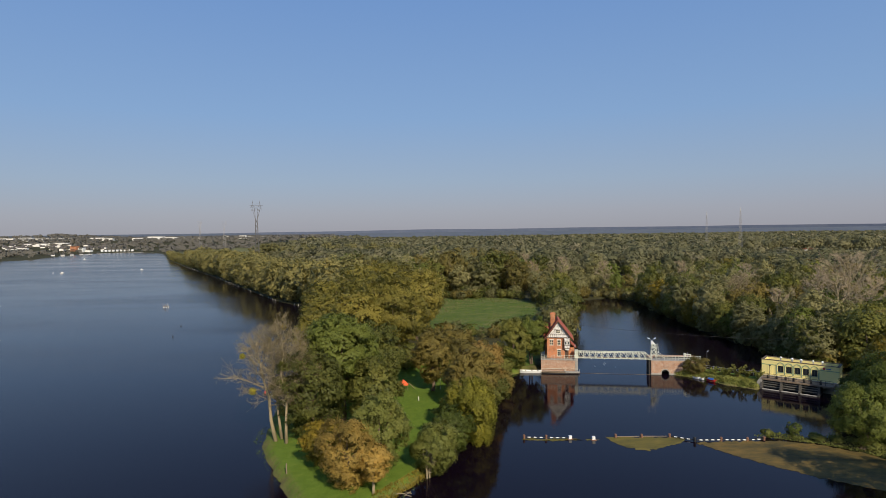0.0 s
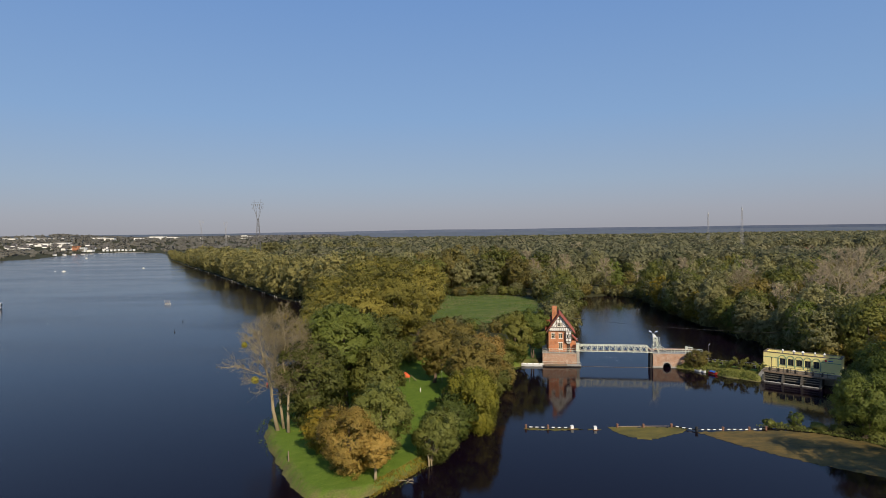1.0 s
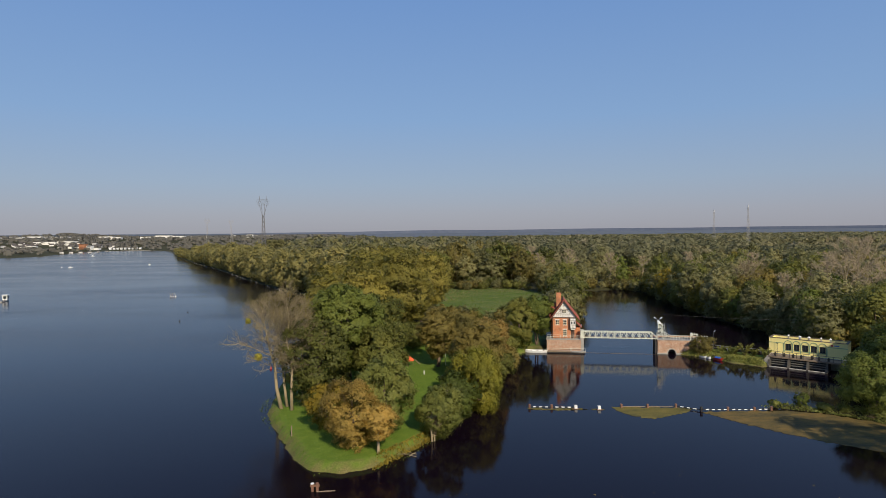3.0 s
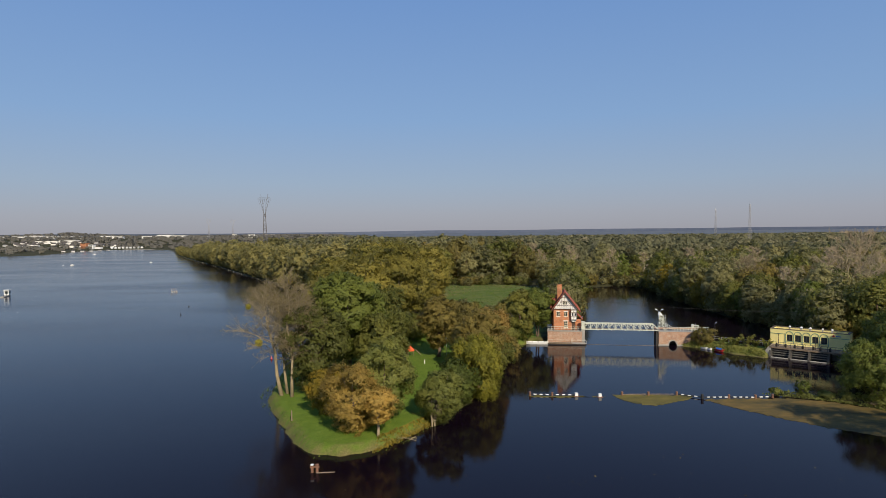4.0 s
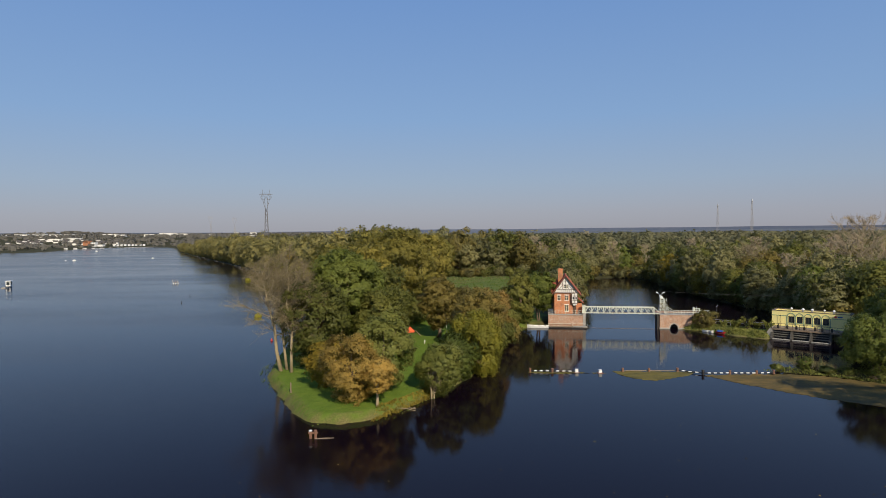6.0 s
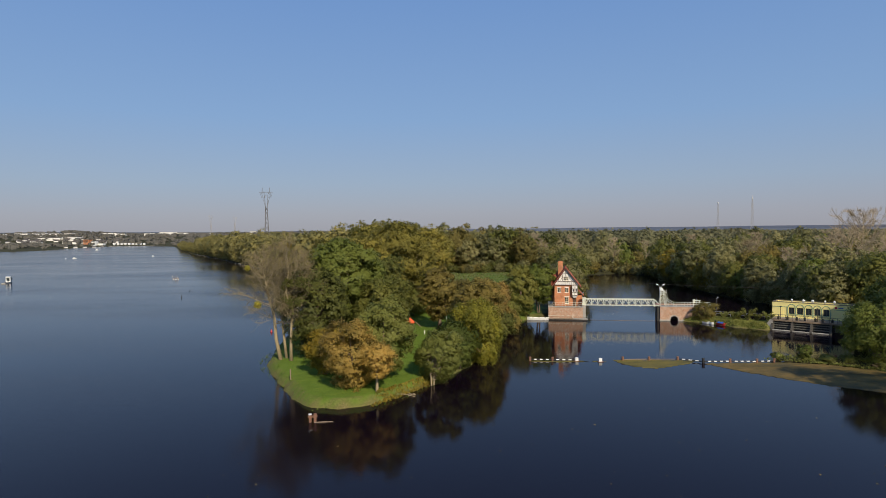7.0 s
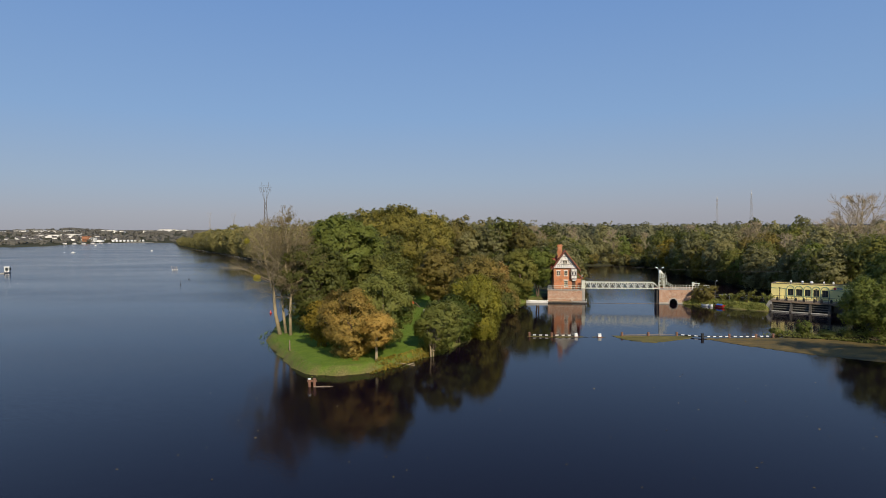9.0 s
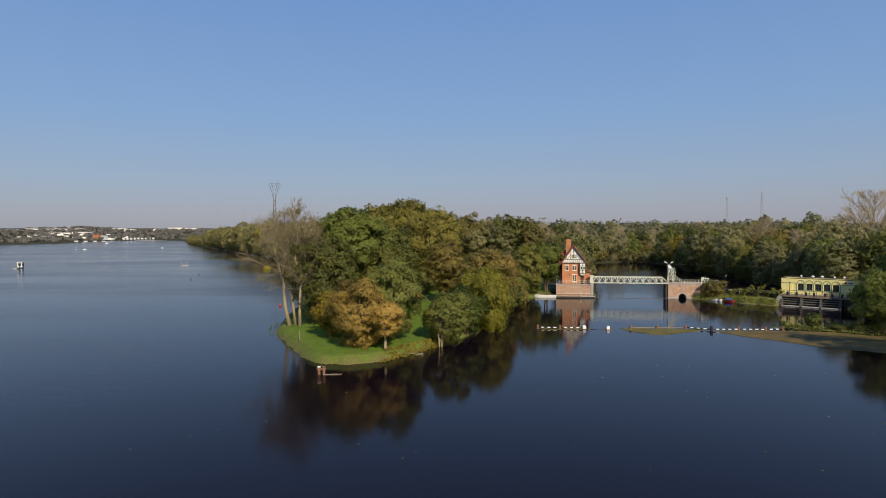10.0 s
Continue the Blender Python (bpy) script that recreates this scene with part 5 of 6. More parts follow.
def power_house():
    ob = root("power_house", PH, "pale yellow flat-roofed power house with green-arched windows", "building")
    x0, x1, y0, y1, z0, z1 = -0.8, 12.9, 4.2, 8.0, 2.2, 5.3
    bays = [2.7 + 1.5 * k for k in range(5)]
    g = Geo()
    w, zb, zs = 1.05, 3.0, 4.3
    edges = [x0] + [v for b in bays for v in (b - w / 2, b + w / 2)] + [x1]
    for a, b in zip(edges[::2], edges[1::2]):
        g.box(a, b, y0, y0 + 0.35, z0, z1)
    for b in bays:
        g.box(b - w / 2, b + w / 2, y0, y0 + 0.35, z0, zb).box(b - w / 2, b + w / 2, y0, y0 + 0.35, zs, z1)
    g.box(x0, x0 + 0.35, y0 + 0.35, y1, z0, z1).box(x1 - 0.35, x1, y0 + 0.35, y1, z0, z1).box(x0 + 0.35, x1 - 0.35, y1 - 0.35, y1, z0, z1)
    part("wall", g, YELLOW, ob)
    part("substructure", Geo().box(x0, x1, y0 - 0.4, y1, -2, z0), CONCRETE, ob, "stained concrete base")
    part("roof", Geo().box(x0 + 0.35, x1 - 0.35, y0 + 0.35, y1 - 0.35, z1 - 0.8, z1 - 0.68), ROOF_EDGE, ob, "flat grey roof behind a parapet")
    cope = Geo().box(x0 - 0.06, x1 + 0.06, y0 - 0.06, y0 + 0.4, z1, z1 + 0.08).box(x0 - 0.06, x1 + 0.06, y1 - 0.4, y1 + 0.06, z1, z1 + 0.08)
    cope.box(x0 - 0.06, x0 + 0.4, y0 + 0.4, y1 - 0.4, z1, z1 + 0.08).box(x1 - 0.4, x1 + 0.06, y0 + 0.4, y1 - 0.4, z1, z1 + 0.08)
    part("coping", cope, ROOF_EDGE, ob, "dull grey-brown parapet coping")
    part("band", Geo().box(x0, bays[0] - 0.8, y0 - 0.04, y0, 4.3, 4.42).box(bays[-1] + 0.8, x1, y0 - 0.04, y0, 4.3, 4.42), GREEN_TRIM, ob, "green painted band")
    for b in bays:
        ring = Geo()
        n = 10
        for k in range(n):
            t0, t1 = math.pi * k / n, math.pi * (k + 1) / n
            ring.prism([(b - math.cos(t) * r, zs + 0.05 + math.sin(t) * r * 0.95) for t, r in ((t0, 0.56), (t0, 0.70), (t1, 0.70), (t1, 0.56))], y0 - 0.06, y0)
        part("arch_trim", ring, GREEN_TRIM, ob, "sage green arch moulding")
        part("pilaster", Geo().box(b - 0.84, b - 0.64, y0 - 0.05, y0, z0 + 0.3, zs + 0.05), GREEN_TRIM, ob)
        win = part("window", Geo().box(b - w / 2, b - w / 2 + 0.07, y0 + 0.1, y0 + 0.2, zb, zs).box(b + w / 2 - 0.07, b + w / 2, y0 + 0.1, y0 + 0.2, zb, zs)
                   .box(b - 0.04, b + 0.04, y0 + 0.1, y0 + 0.2, zb, zs).box(b - w / 2 + 0.07, b + w / 2 - 0.07, y0 + 0.1, y0 + 0.2, zs - 0.07, zs), DARK_STEEL, ob)
        part("pane", Geo().box(b - w / 2, b + w / 2, y0 + 0.16, y0 + 0.18, zb, zs), GLASS, win)
        part("sill", Geo().box(b - w / 2 - 0.1, b + w / 2 + 0.1, y0 - 0.08, y0 + 0.1, zb - 0.08, zb), GREEN_TRIM, win)
    part("pilaster", Geo().box(bays[-1] + 0.64, bays[-1] + 0.84, y0 - 0.05, y0, z0 + 0.3, zs + 0.05), GREEN_TRIM, ob)
    part("door", Geo().box(0.3, 1.2, y0 - 0.05, y0, 2.25, 4.2), YELLOW, ob)
    # plain shapes of the painted emblem and its lettering
    part("emblem", Geo().prism([(10.3 + 0.22 * math.cos(t), 4.75 + 0.22 * math.sin(t)) for t in np.arange(0, 6.28, 0.52)], y0 - 0.02, y0), RED, ob, "small red and blue painted emblem")
    part("sign_bar", Geo().box(10.65, 11.5, y0 - 0.02, y0, 4.66, 4.84), BLUE, ob, "blue painted bar")
    for x, y, s in ((2.4, 6, 0.22), (4.5, 5.8, 0.32), (6.1, 5.8, 0.32), (8.2, 6, 0.2), (9.8, 6, 0.24)):
        s *= 1.2
        v = part("roof_vent", Geo().tube([(x, y, z1 - 0.7), (x, y, z1 + 0.3)], [s * 0.45, s * 0.45], 8), GALV, ob, "white metal roof vent")
        part("cowl", Geo().tube([(x, y, z1 + 0.25), (x, y, z1 + 0.35), (x, y, z1 + 0.6)], [s * 0.5, s * 0.9, s * 0.35], 8), WHITE, v)


def intake_deck():
    ob = root("intake_deck", PH, "concrete intake deck with piers and dark steel racks", "deck")
    part("slab", Geo().box(-0.2, 12.4, 0.6, 3.75, 1.85, 2.15), WOOD, ob, "grey-brown weathered deck slab")
    for x in (-0.2, 3.3, 6.6, 9.8):
        part("pier", Geo().prism([(0.0, -2), (3.6, -2), (3.6, 1.85), (0.75, 1.85), (0.35, 0.6), (0.0, 0.3)], x, x + 0.4, "x"), DARK_CONCRETE, ob, "stained concrete pier")
    for a, b in ((0.2, 3.3), (3.7, 6.6), (7.0, 9.8)):
        for z in (0.55, 1.0, 1.45):
            part("beam", Geo().box(a, b, 0.9, 1.05, z - 0.08, z + 0.08), BEAM_STEEL, ob, "grey steel beam")
        part("rack", Geo().box(a, b, 1.6, 1.7, -2, 1.85), BLACK, ob, "dark screen behind the beams")
        part("float_boom", Geo().tube([(a, 0.1, 0.1), (b, 0.1, 0.1)], [0.14, 0.14], 6), CONCRETE, ob)
    for x in (1.0, 2.6, 4.2, 5.6, 7.4, 8.6, 10.2):
        part("winch", Geo().box(x - 0.18, x + 0.18, 1.0, 1.4, 2.15, 2.7).tube([(x, 0.9, 2.75), (x, 1.5, 2.75)], [0.13, 0.13], 8), DARK_STEEL, ob, "dark hand winch")


power_house()
intake_deck()
railing("railing", "dark steel railing along the intake deck", [(-0.1, 0.7, 2.15), (12.3, 0.7, 2.15)], 1.0, 1.3, DARK_STEEL, PH, (1.0, 0.55), 0.06)
for x in (1.2, 7.6):
    ob = root("deck_lamp_post", PH @ pose(x, 1.9, 2.15), "dark slim lamp post on the intake deck", "lamp", "lamps on the deck")
    part("pole", Geo().tube([(0, 0, 0), (0, 0, 2.4)], [0.06, 0.05], 6), DARK_STEEL, ob)
    part("lamp_head", Geo().box(-0.15, 0.15, -0.1, 0.1, 2.4, 2.55), DARK_STEEL, ob)
single("wing_wall", Geo().prism([(-1.4, -2), (0.1, -2), (0.1, 2.1), (-0.4, 2.1), (-1.4, 0.5)], 0.6, 4.6), CONCRETE, PH, "sloping concrete wing wall beside the intake", "wall", kind="structure")
railing("fence", "thin grey metal fence along the embankment path", [(62.5, 134.5, 1.3), (68, 129, 1.3), (73, 124.6, 1.5)], 1.0, 1.6, GALV, Matrix(), (1.0, 0.55), 0.06)
# cable across the river
g = Geo()
pts = [Vector((40, 160, 8)).lerp(Vector((125, 118, 9.5)), k / 20) - Vector((0, 0, 2.2 * (1 - (k / 10 - 1) ** 2))) for k in range(21)]
single("cable", g.tube(pts, [0.035] * 21, 4), DARK_STEEL, None, "thin dark cable slung over the river", "cable")
# plants on the embankment
tree_model("bush", "olive-brown rounded bush at the end of the abutment", LEAF_BROWN, 91, 3.2, 2.6, -0.3, 0.4, 26, 5000, 0.19, 0.1, stems=3, m=at(62.2, 132.0), category="bush")
for j, (x, y, s) in enumerate(((66.0, 127.0, 0.8), (68.4, 126.0, 1.0), (71.4, 123.4, 0.85), (70.2, 125.6, 0.6), (64.9, 129.2, 0.6), (67.2, 127.8, 0.7))):
    # long arching sprays from one foot
    q = np.random.default_rng(93 + j)
    g, blades = Geo(), []
    for k in range(11):
        a, l = q.uniform(0, 6.283), q.uniform(1.7, 3.0) * s
        out, rise = q.uniform(0.35, 0.75) * l, l
        pts = [Vector((math.cos(a) * out * t, math.sin(a) * out * t, rise * (1.5 * t - 0.6 * t * t))) for t in (0, 0.35, 0.7, 1.0)]
        g.tube(pts, [0.035, 0.028, 0.02, 0.008], 4)
        for t in np.linspace(0.2, 1.0, 15):
            p = Vector((math.cos(a) * out * t, math.sin(a) * out * t, rise * (1.5 * t - 0.6 * t * t)))
            blades += [tuple(p + Vector(q.normal(size=3)) * 0.07) for _ in range(3)]
    blades = np.array(blades)
    ob = root("shrub", at(x, y), "pale green feathery shrub on the embankment", "shrub", "feathery shrubs on the embankment")
    part("stems", g, BARK, ob)
    part("crown", quads("crown", leaf_quads(q, blades, unit_rows(q.normal(size=blades.shape) + np.array([0, -0.3, 0.6])), 0.26), LEAF_DARK if j % 2 else LEAF_ROUND), None, ob)


# ---- floating boom, weed mats and piles ----
def weed_mat(name, label, outline, seed, col):
    """A raft of floating weed: an uneven low sheet with a ragged rim."""
    r = np.random.default_rng(seed)
    pts = []
    for (ax, ay), (bx, by) in zip(outline, outline[1:] + outline[:1]):
        n = max(2, int(math.hypot(bx - ax, by - ay) / 0.5))
        for k in range(n):
            t = k / n
            pts.append((ax + (bx - ax) * t + r.normal() * 0.17, ay + (by - ay) * t + r.normal() * 0.17))
    b = bmesh.new()
    vs = [b.verts.new((x, y, 0.03)) for x, y in pts]
    f = b.faces.new(vs)
    e = bmesh.ops.extrude_face_region(b, geom=[f])
    for v in e["geom"]:
        if isinstance(v, bmesh.types.BMVert):
            v.co.z -= 0.15
    bmesh.ops.recalc_face_normals(b, faces=b.faces)
    m = bpy.data.meshes.new(name)
    b.to_mesh(m)
    b.free()
    m.materials.append(col)
    return tagged(new(name, m), label, "weed", "weed mats on the river")


def weed_material(name, lo, mid, hi):
    m, n, l, b = shader(name, 0.9)
    pos = n.new("ShaderNodeNewGeometry").outputs["Position"]
    st = n.new("ShaderNodeMapping")
    st.inputs["Scale"].default_value = (0.35, 0.8, 1)
    st.inputs["Rotation"].default_value = (0, 0, 0.35)
    l.new(pos, st.inputs["Vector"])
    a, c = noise_node(n, l, 0.55, 6, st.outputs[0], 0.75), noise_node(n, l, 7, 3, pos)
    col = mix_node(n, l, 0.35, ramp_node(n, l, a, ((0.38, lo), (0.5, mid), (0.62, hi))), ramp_node(n, l, c, ((0.3, lo), (0.7, hi))))
    l.new(col, b.inputs["Base Color"])
    bump_node(n, l, b, c, 0.6, 0.05)
    return m


WEED_GREEN = weed_material("olive_floating_weed", (0.045, 0.045, 0.007), (0.125, 0.105, 0.012), (0.19, 0.142, 0.020))
WEED_BROWN = weed_material("brown_floating_weed", (0.024, 0.027, 0.006), (0.098, 0.070, 0.011), (0.200, 0.122, 0.021))
weed_mat("weed_mat", "olive mat of floating weed against the boom", [(30.2, 95.2), (30.6, 93), (32, 90.6), (34.6, 88.9), (37, 90), (39.5, 91.2), (41.5, 92.3), (42.5, 93.6), (40, 94.2), (36, 94.6)], 1, WEED_GREEN)
weed_mat("weed_mat", "large brown mat of floating weed against the bank", [(43, 91.6), (45.8, 86.4), (50.3, 80.4), (54.8, 75.8), (58.5, 72.8), (66, 68), (72, 66), (70, 74), (67.8, 79), (65.5, 84.6), (61, 89), (57, 91), (50, 91.6)], 2, WEED_BROWN)
for pts, s in (([(16.6, 95.9), (20, 95.2), (25.5, 94.9), (26.4, 94.4), (22, 94.4), (18, 95.0)], 3), ([(26.9, 94.5), (28.6, 94.4), (28.9, 93.9), (27.2, 93.8)], 4)):
    weed_mat("weed_mat", "thin olive strip of floating weed under the boom", pts, s, WEED_GREEN)


def pile(x, y, h, mat, cap=None, r=0.22, label="short reddish timber mooring pile in the river"):
    ob = root("mooring_pile", pose(x, y, 0), label, "pile", "piles of the boom")
    part("shaft", Geo().tube([(0, 0, -2), (0, 0, h * 0.8), (0, 0, h)], [r, r, r * 0.85], 9), mat, ob)
    part("cap", Geo().tube([(0, 0, h - 0.02), (0, 0, h + 0.12)], [r * 1.2, r * 1.1], 9), cap or mat, ob)


for x, y in ((17.4, 95.8), (20.8, 95.3), (31.7, 94.8), (35.7, 94.4), (40.1, 94.2), (47.2, 91.9), (51.1, 91.5), (53.8, 91.6)):
    pile(x, y, 0.5, RUST_WOOD, None, 0.17)
pile(43.1, 92.0, 0.62, BLACK, None, 0.2, "dark timber mooring pile in the river")
for x, y in ((24.5, 94.9), (28.0, 94.2)):
    ob = root("buoy_box", pose(x, y, 0), "white box buoy on the floating boom", "buoy", "white buoys of the boom")
    part("box", Geo().box(-0.23, 0.23, -0.21, 0.21, 0.05, 0.55), WHITE, ob)
    part("float", Geo().box(-0.42, 0.42, -0.36, 0.36, -0.1, 0.07), RUST_WOOD, ob)
for seg in (((17.5, 95.8), (20.7, 95.3)), ((20.9, 95.3), (24.2, 94.9)), ((40.3, 94.2), (43.0, 92.2)), ((43.4, 92.1), (47.0, 91.9)), ((47.4, 91.9), (50.9, 91.5)), ((51.3, 91.5), (53.6, 91.6))):
    a, b = Vector((*seg[0], 0.22)), Vector((*seg[1], 0.22))
    ob = root("boom_pipe", Matrix.Translation(a), "floating boom pipe banded in white and black", "boom", "pipes of the floating boom")
    n = max(4, round((b - a).length / 0.45))
    for k in range(n):
        part("band", Geo().tube([(b - a) * (k / n), (b - a) * ((k + 1) / n)], [0.085, 0.085], 7), PLASTER if k % 2 else BLACK, ob)
single("drift_log", Geo().tube([(31.5, 95.0, 0.12), (35.5, 94.7, 0.15), (40, 94.5, 0.12)], [0.06, 0.08, 0.05], 7), WOOD, None, "grey-brown drift log lying against the boom", "log")

# the pile off the tip, with two posts and a beam
ob = root("mooring_dolphin", pose(-11.2, 66.9, 0) @ Matrix.Scale(0.85, 4), "wooden mooring dolphin of two posts off the bank", "pile")
for x in (-0.32, 0.3):
    p = part("post", Geo().tube([(x, 0, -2), (x, 0, 0.95)], [0.2, 0.18], 9), RUST_WOOD, ob)
    part("cap", Geo().tube([(x, 0, 0.95), (x, 0, 1.07)], [0.22, 0.22], 9), WHITE if x < 0 else RUST_WOOD, p)
part("crossbeam", Geo().box(-0.6, 0.6, -0.09, 0.09, 0.62, 0.84), RUST_WOOD, ob)
single("drift_log", Geo().tube([(0, 0, 0), (1.0, 0.05, 0.03), (2.0, 0.15, 0)], [0.06, 0.07, 0.04], 6), WOOD, pose(-11.0, 66.7, 0.02), "thin grey drift branch beside the posts", "log")

# reeds and weeds along the spit and banks
def tufts(name, label, poly, count, size, tall, mat, seed, category="plants"):
    r = np.random.default_rng(seed)
    xs, ys = [p[0] for p in poly], [p[1] for p in poly]
    x, y = r.uniform(min(xs), max(xs), count * 6), r.uniform(min(ys), max(ys), count * 6)
    ok = signed_distance(x, y, poly) > 0
    x, y = x[ok][:count], y[ok][:count]
    z = np.maximum(land_height(x, y, shore_distance(x, y)), 0.05) + r.uniform(0, 1, len(x)) ** 1.3 * tall * (0.35 + 1.1 * np.maximum(0, wobble(x, y, 1.3, seed)))
    nrm = unit_rows(np.stack([r.normal(size=len(x)), r.normal(size=len(x)) - 0.4, np.full(len(x), 0.5)], 1))
    m = quads(name, leaf_quads(r, np.stack([x, y, z], 1), nrm, size), mat)
    return tagged(new(name, m), label, category, kind="stuff")


tufts("bank_plants", "leafy green waterside plants along the spit", [(53, 93.4), (57, 91.7), (61, 89.2), (65, 85.2), (67.4, 80), (69, 72.6), (72, 74), (70, 82), (66.5, 87.5), (61, 91.0), (57, 92.9)], 6000, 0.2, 0.7, LEAF_ROUND, 21)
tufts("bank_plants", "tall weeds and grasses on the embankment", [(58, 134), (61.7, 130), (65, 124.4), (69, 120.2), (72, 123.5), (66, 131), (60, 136)], 11000, 0.2, 0.5, LEAF_ROUND, 22)
tufts("bank_plants", "ragged sedge along the river edge of the lawn", [(-5.5, 71.9), (-3.2, 74.4), (-1, 77.8), (1.6, 81.4), (4.2, 85), (4.6, 87), (1, 83), (-2, 79), (-5, 75)], 1400, 0.2, 0.45, LEAF_OLIVE, 23)
tufts("meadow_herbs", "tall seeding herbs in the meadow", [(6, 225), (9, 250), (14, 286), (36, 290), (50, 266), (30, 262), (16, 240)], 700, 0.45, 0.5, LEAF_GREY, 24)
tufts("meadow_grass", "long grass in the meadow", MEADOW, 5000, 0.3, 0.15, LEAF_LAWN, 26)
tufts("rough_grass", "rough grass tussocks on the lawn", LAWN, 12000, 0.13, 0.08, LEAF_LAWN, 25)
for j, (x, y, h, q) in enumerate(((58.6, 92.0, 2.3, 1.0), (55.2, 93.2, 0.6, 0.8), (61.4, 90.4, 0.7, 1.0), (63.6, 88.9, 0.8, 1.1), (66.2, 85.6, 1.0, 1.2), (67.6, 81.6, 1.0, 1.3), (69.2, 77.4, 1.1, 1.4))):
    tree_model("bush", "small leafy bush on the spit", LEAF_ROUND if j else LEAF_GREEN, 140 + j, h, q, 0.0, 0.2, 14, 700, 0.22, 0.05, stems=3, m=pose(x, y, 0.4), category="bush", group="bushes on the spit")
# stubble of cut branches under the small orange tree
r = np.random.default_rng(3)
ob = root("branch_pile", pose(-1.6, 77.4, ground_z(-1.6, 77.4)), "pile of pale cut branches on the grass", "branches")
for k in range(16):
    a, l = r.uniform(0, math.pi), r.uniform(0.6, 1.6)
    c = Vector((r.normal() * 0.8, r.normal() * 0.5, r.uniform(0.05, 0.4)))
    d = Vector((math.cos(a), math.sin(a), r.normal() * 0.12)) * l / 2
    part("branch", Geo().tube([c - d, c + d], [0.05, 0.03], 5), PALE_BARK, ob)

# ---- the park ----
def park_lamp(x, y, h=3.2):
    ob = root("park_lamp", pose(x, y, ground_z(x, y)), "pale green park lamp with a white globe", "lamp", "lamps on the lawn")
    part("pole", Geo().tube([(0, 0, -0.2), (0, 0, 0.5), (0, 0, h)], [0.09, 0.06, 0.05], 7), STEEL, ob)
    part("globe", Geo().tube([(0, 0, h), (0, 0, h + 0.1), (0, 0, h + 0.26), (0, 0, h + 0.42), (0, 0, h + 0.5)], [0.08, 0.22, 0.28, 0.22, 0.06], 9), WHITE, ob, smooth=True)


park_lamp(5.4, 122.6)
park_lamp(7.4, 138)
ob = root("canopy_tent", pose(-1.9, 122.5, ground_z(-1.9, 122.5), 0, 0, 20) @ Matrix.Scale(0.68, 4), "small orange canvas canopy on posts", "tent")
part("canopy", Geo().tube([(0, 0, 1.5), (0, 0, 2.0), (0, 0, 3.1)], [1.5, 1.5, 0.06], 4), ORANGE, ob, "orange canvas canopy")
for x in (-0.9, 0.9):
    for y in (-0.9, 0.9):
        part("post", Geo().tube([(x, y, -0.1), (x, y, 1.7)], [0.05, 0.05], 6), WOOD, ob)
part("slide", Geo().prism([(1.5, 1.9), (1.7, 1.9), (3.4, 0.2), (3.2, 0.2)], -0.4, 0.4), WOOD, ob, "pale wooden ramp")
for x, y, h in ((1.0, 114.4, 0.7), (-16.9, 82.5, 1.3), (7.0, 127.5, 1.0)):
    single("marker_post", Geo().tube([(0, 0, -0.2), (0, 0, h), (0, 0, h + 0.06)], [0.09, 0.09, 0.03], 7), WHITE if h < 1.2 else WOOD, pose(x, y, ground_z(x, y)),
           "short pale marker post on the lawn", "post", "marker posts on the lawn")
ob = root("channel_buoy", pose(-30.5, 127.6, 0) @ Matrix.Scale(0.45, 4), "red conical channel buoy near the lake bank", "buoy")
part("float", Geo().tube([(0, 0, -0.3), (0, 0, 0.35)], [0.5, 0.5], 10), RED, ob)
part("topmark", Geo().tube([(0, 0, 0.35), (0, 0, 1.25)], [0.45, 0.1], 10), RED, ob)

# ---- the lake ----
def pontoon_cabin():
    ob = root("pontoon", pose(-179.5, 272, 0, 0, 0, 107) @ Matrix.Scale(0.82, 4), "grey floating pontoon with a small white cabin", "pontoon")
    part("deck", Geo().box(-7, 3, -1.0, 1.0, -0.3, 0.45), CONCRETE, ob)
    cab = part("cabin", Geo().box(0.2, 3.0, -1.1, 1.1, 0.55, 3.2), WHITE, ob, "white cabin")
    part("cabin_roof", Geo().box(-0.1, 3.3, -1.4, 1.4, 3.2, 3.4), WHITE, cab)
    part("pane", Geo().box(0.6, 1.5, -1.16, -1.1, 1.3, 2.8), GLASS, cab)
    part("pane", Geo().box(1.9, 2.7, -1.16, -1.1, 1.3, 2.8), GLASS, cab)
    part("pane", Geo().box(0.14, 0.2, -0.7, 0.7, 1.2, 2.8), GLASS, cab)
    for x in (-6.4, -2.5):
        part("bollard", Geo().tube([(x, -0.8, 0.5), (x, -0.8, 1.2)], [0.2, 0.2], 7), BLACK, ob)


pontoon_cabin()
ob = root("catamaran_raft", pose(-111.2, 281, 0, 0, 0, 25) @ Matrix.Scale(0.6, 4), "white and grey raft of three floats with frames", "raft")
for k in range(3):
    part("float", Geo().tube([(-1.6 + k * 1.6, -2.4, 0.15), (-1.6 + k * 1.6, 1.8, 0.25), (-1.6 + k * 1.6, 2.6, 0.5)], [0.4, 0.42, 0.1], 8), WHITE, ob)
    part("mast_frame", Geo().bar((-1.6 + k * 1.6, -1, 0.4), (-2.3 + k * 1.6, 0.4, 2.9), 0.28), CONCRETE if k != 1 else WOOD, ob)
part("platform", Geo().box(-2.2, 2.2, -1.2, 1.2, 0.5, 0.65), WOOD, ob)
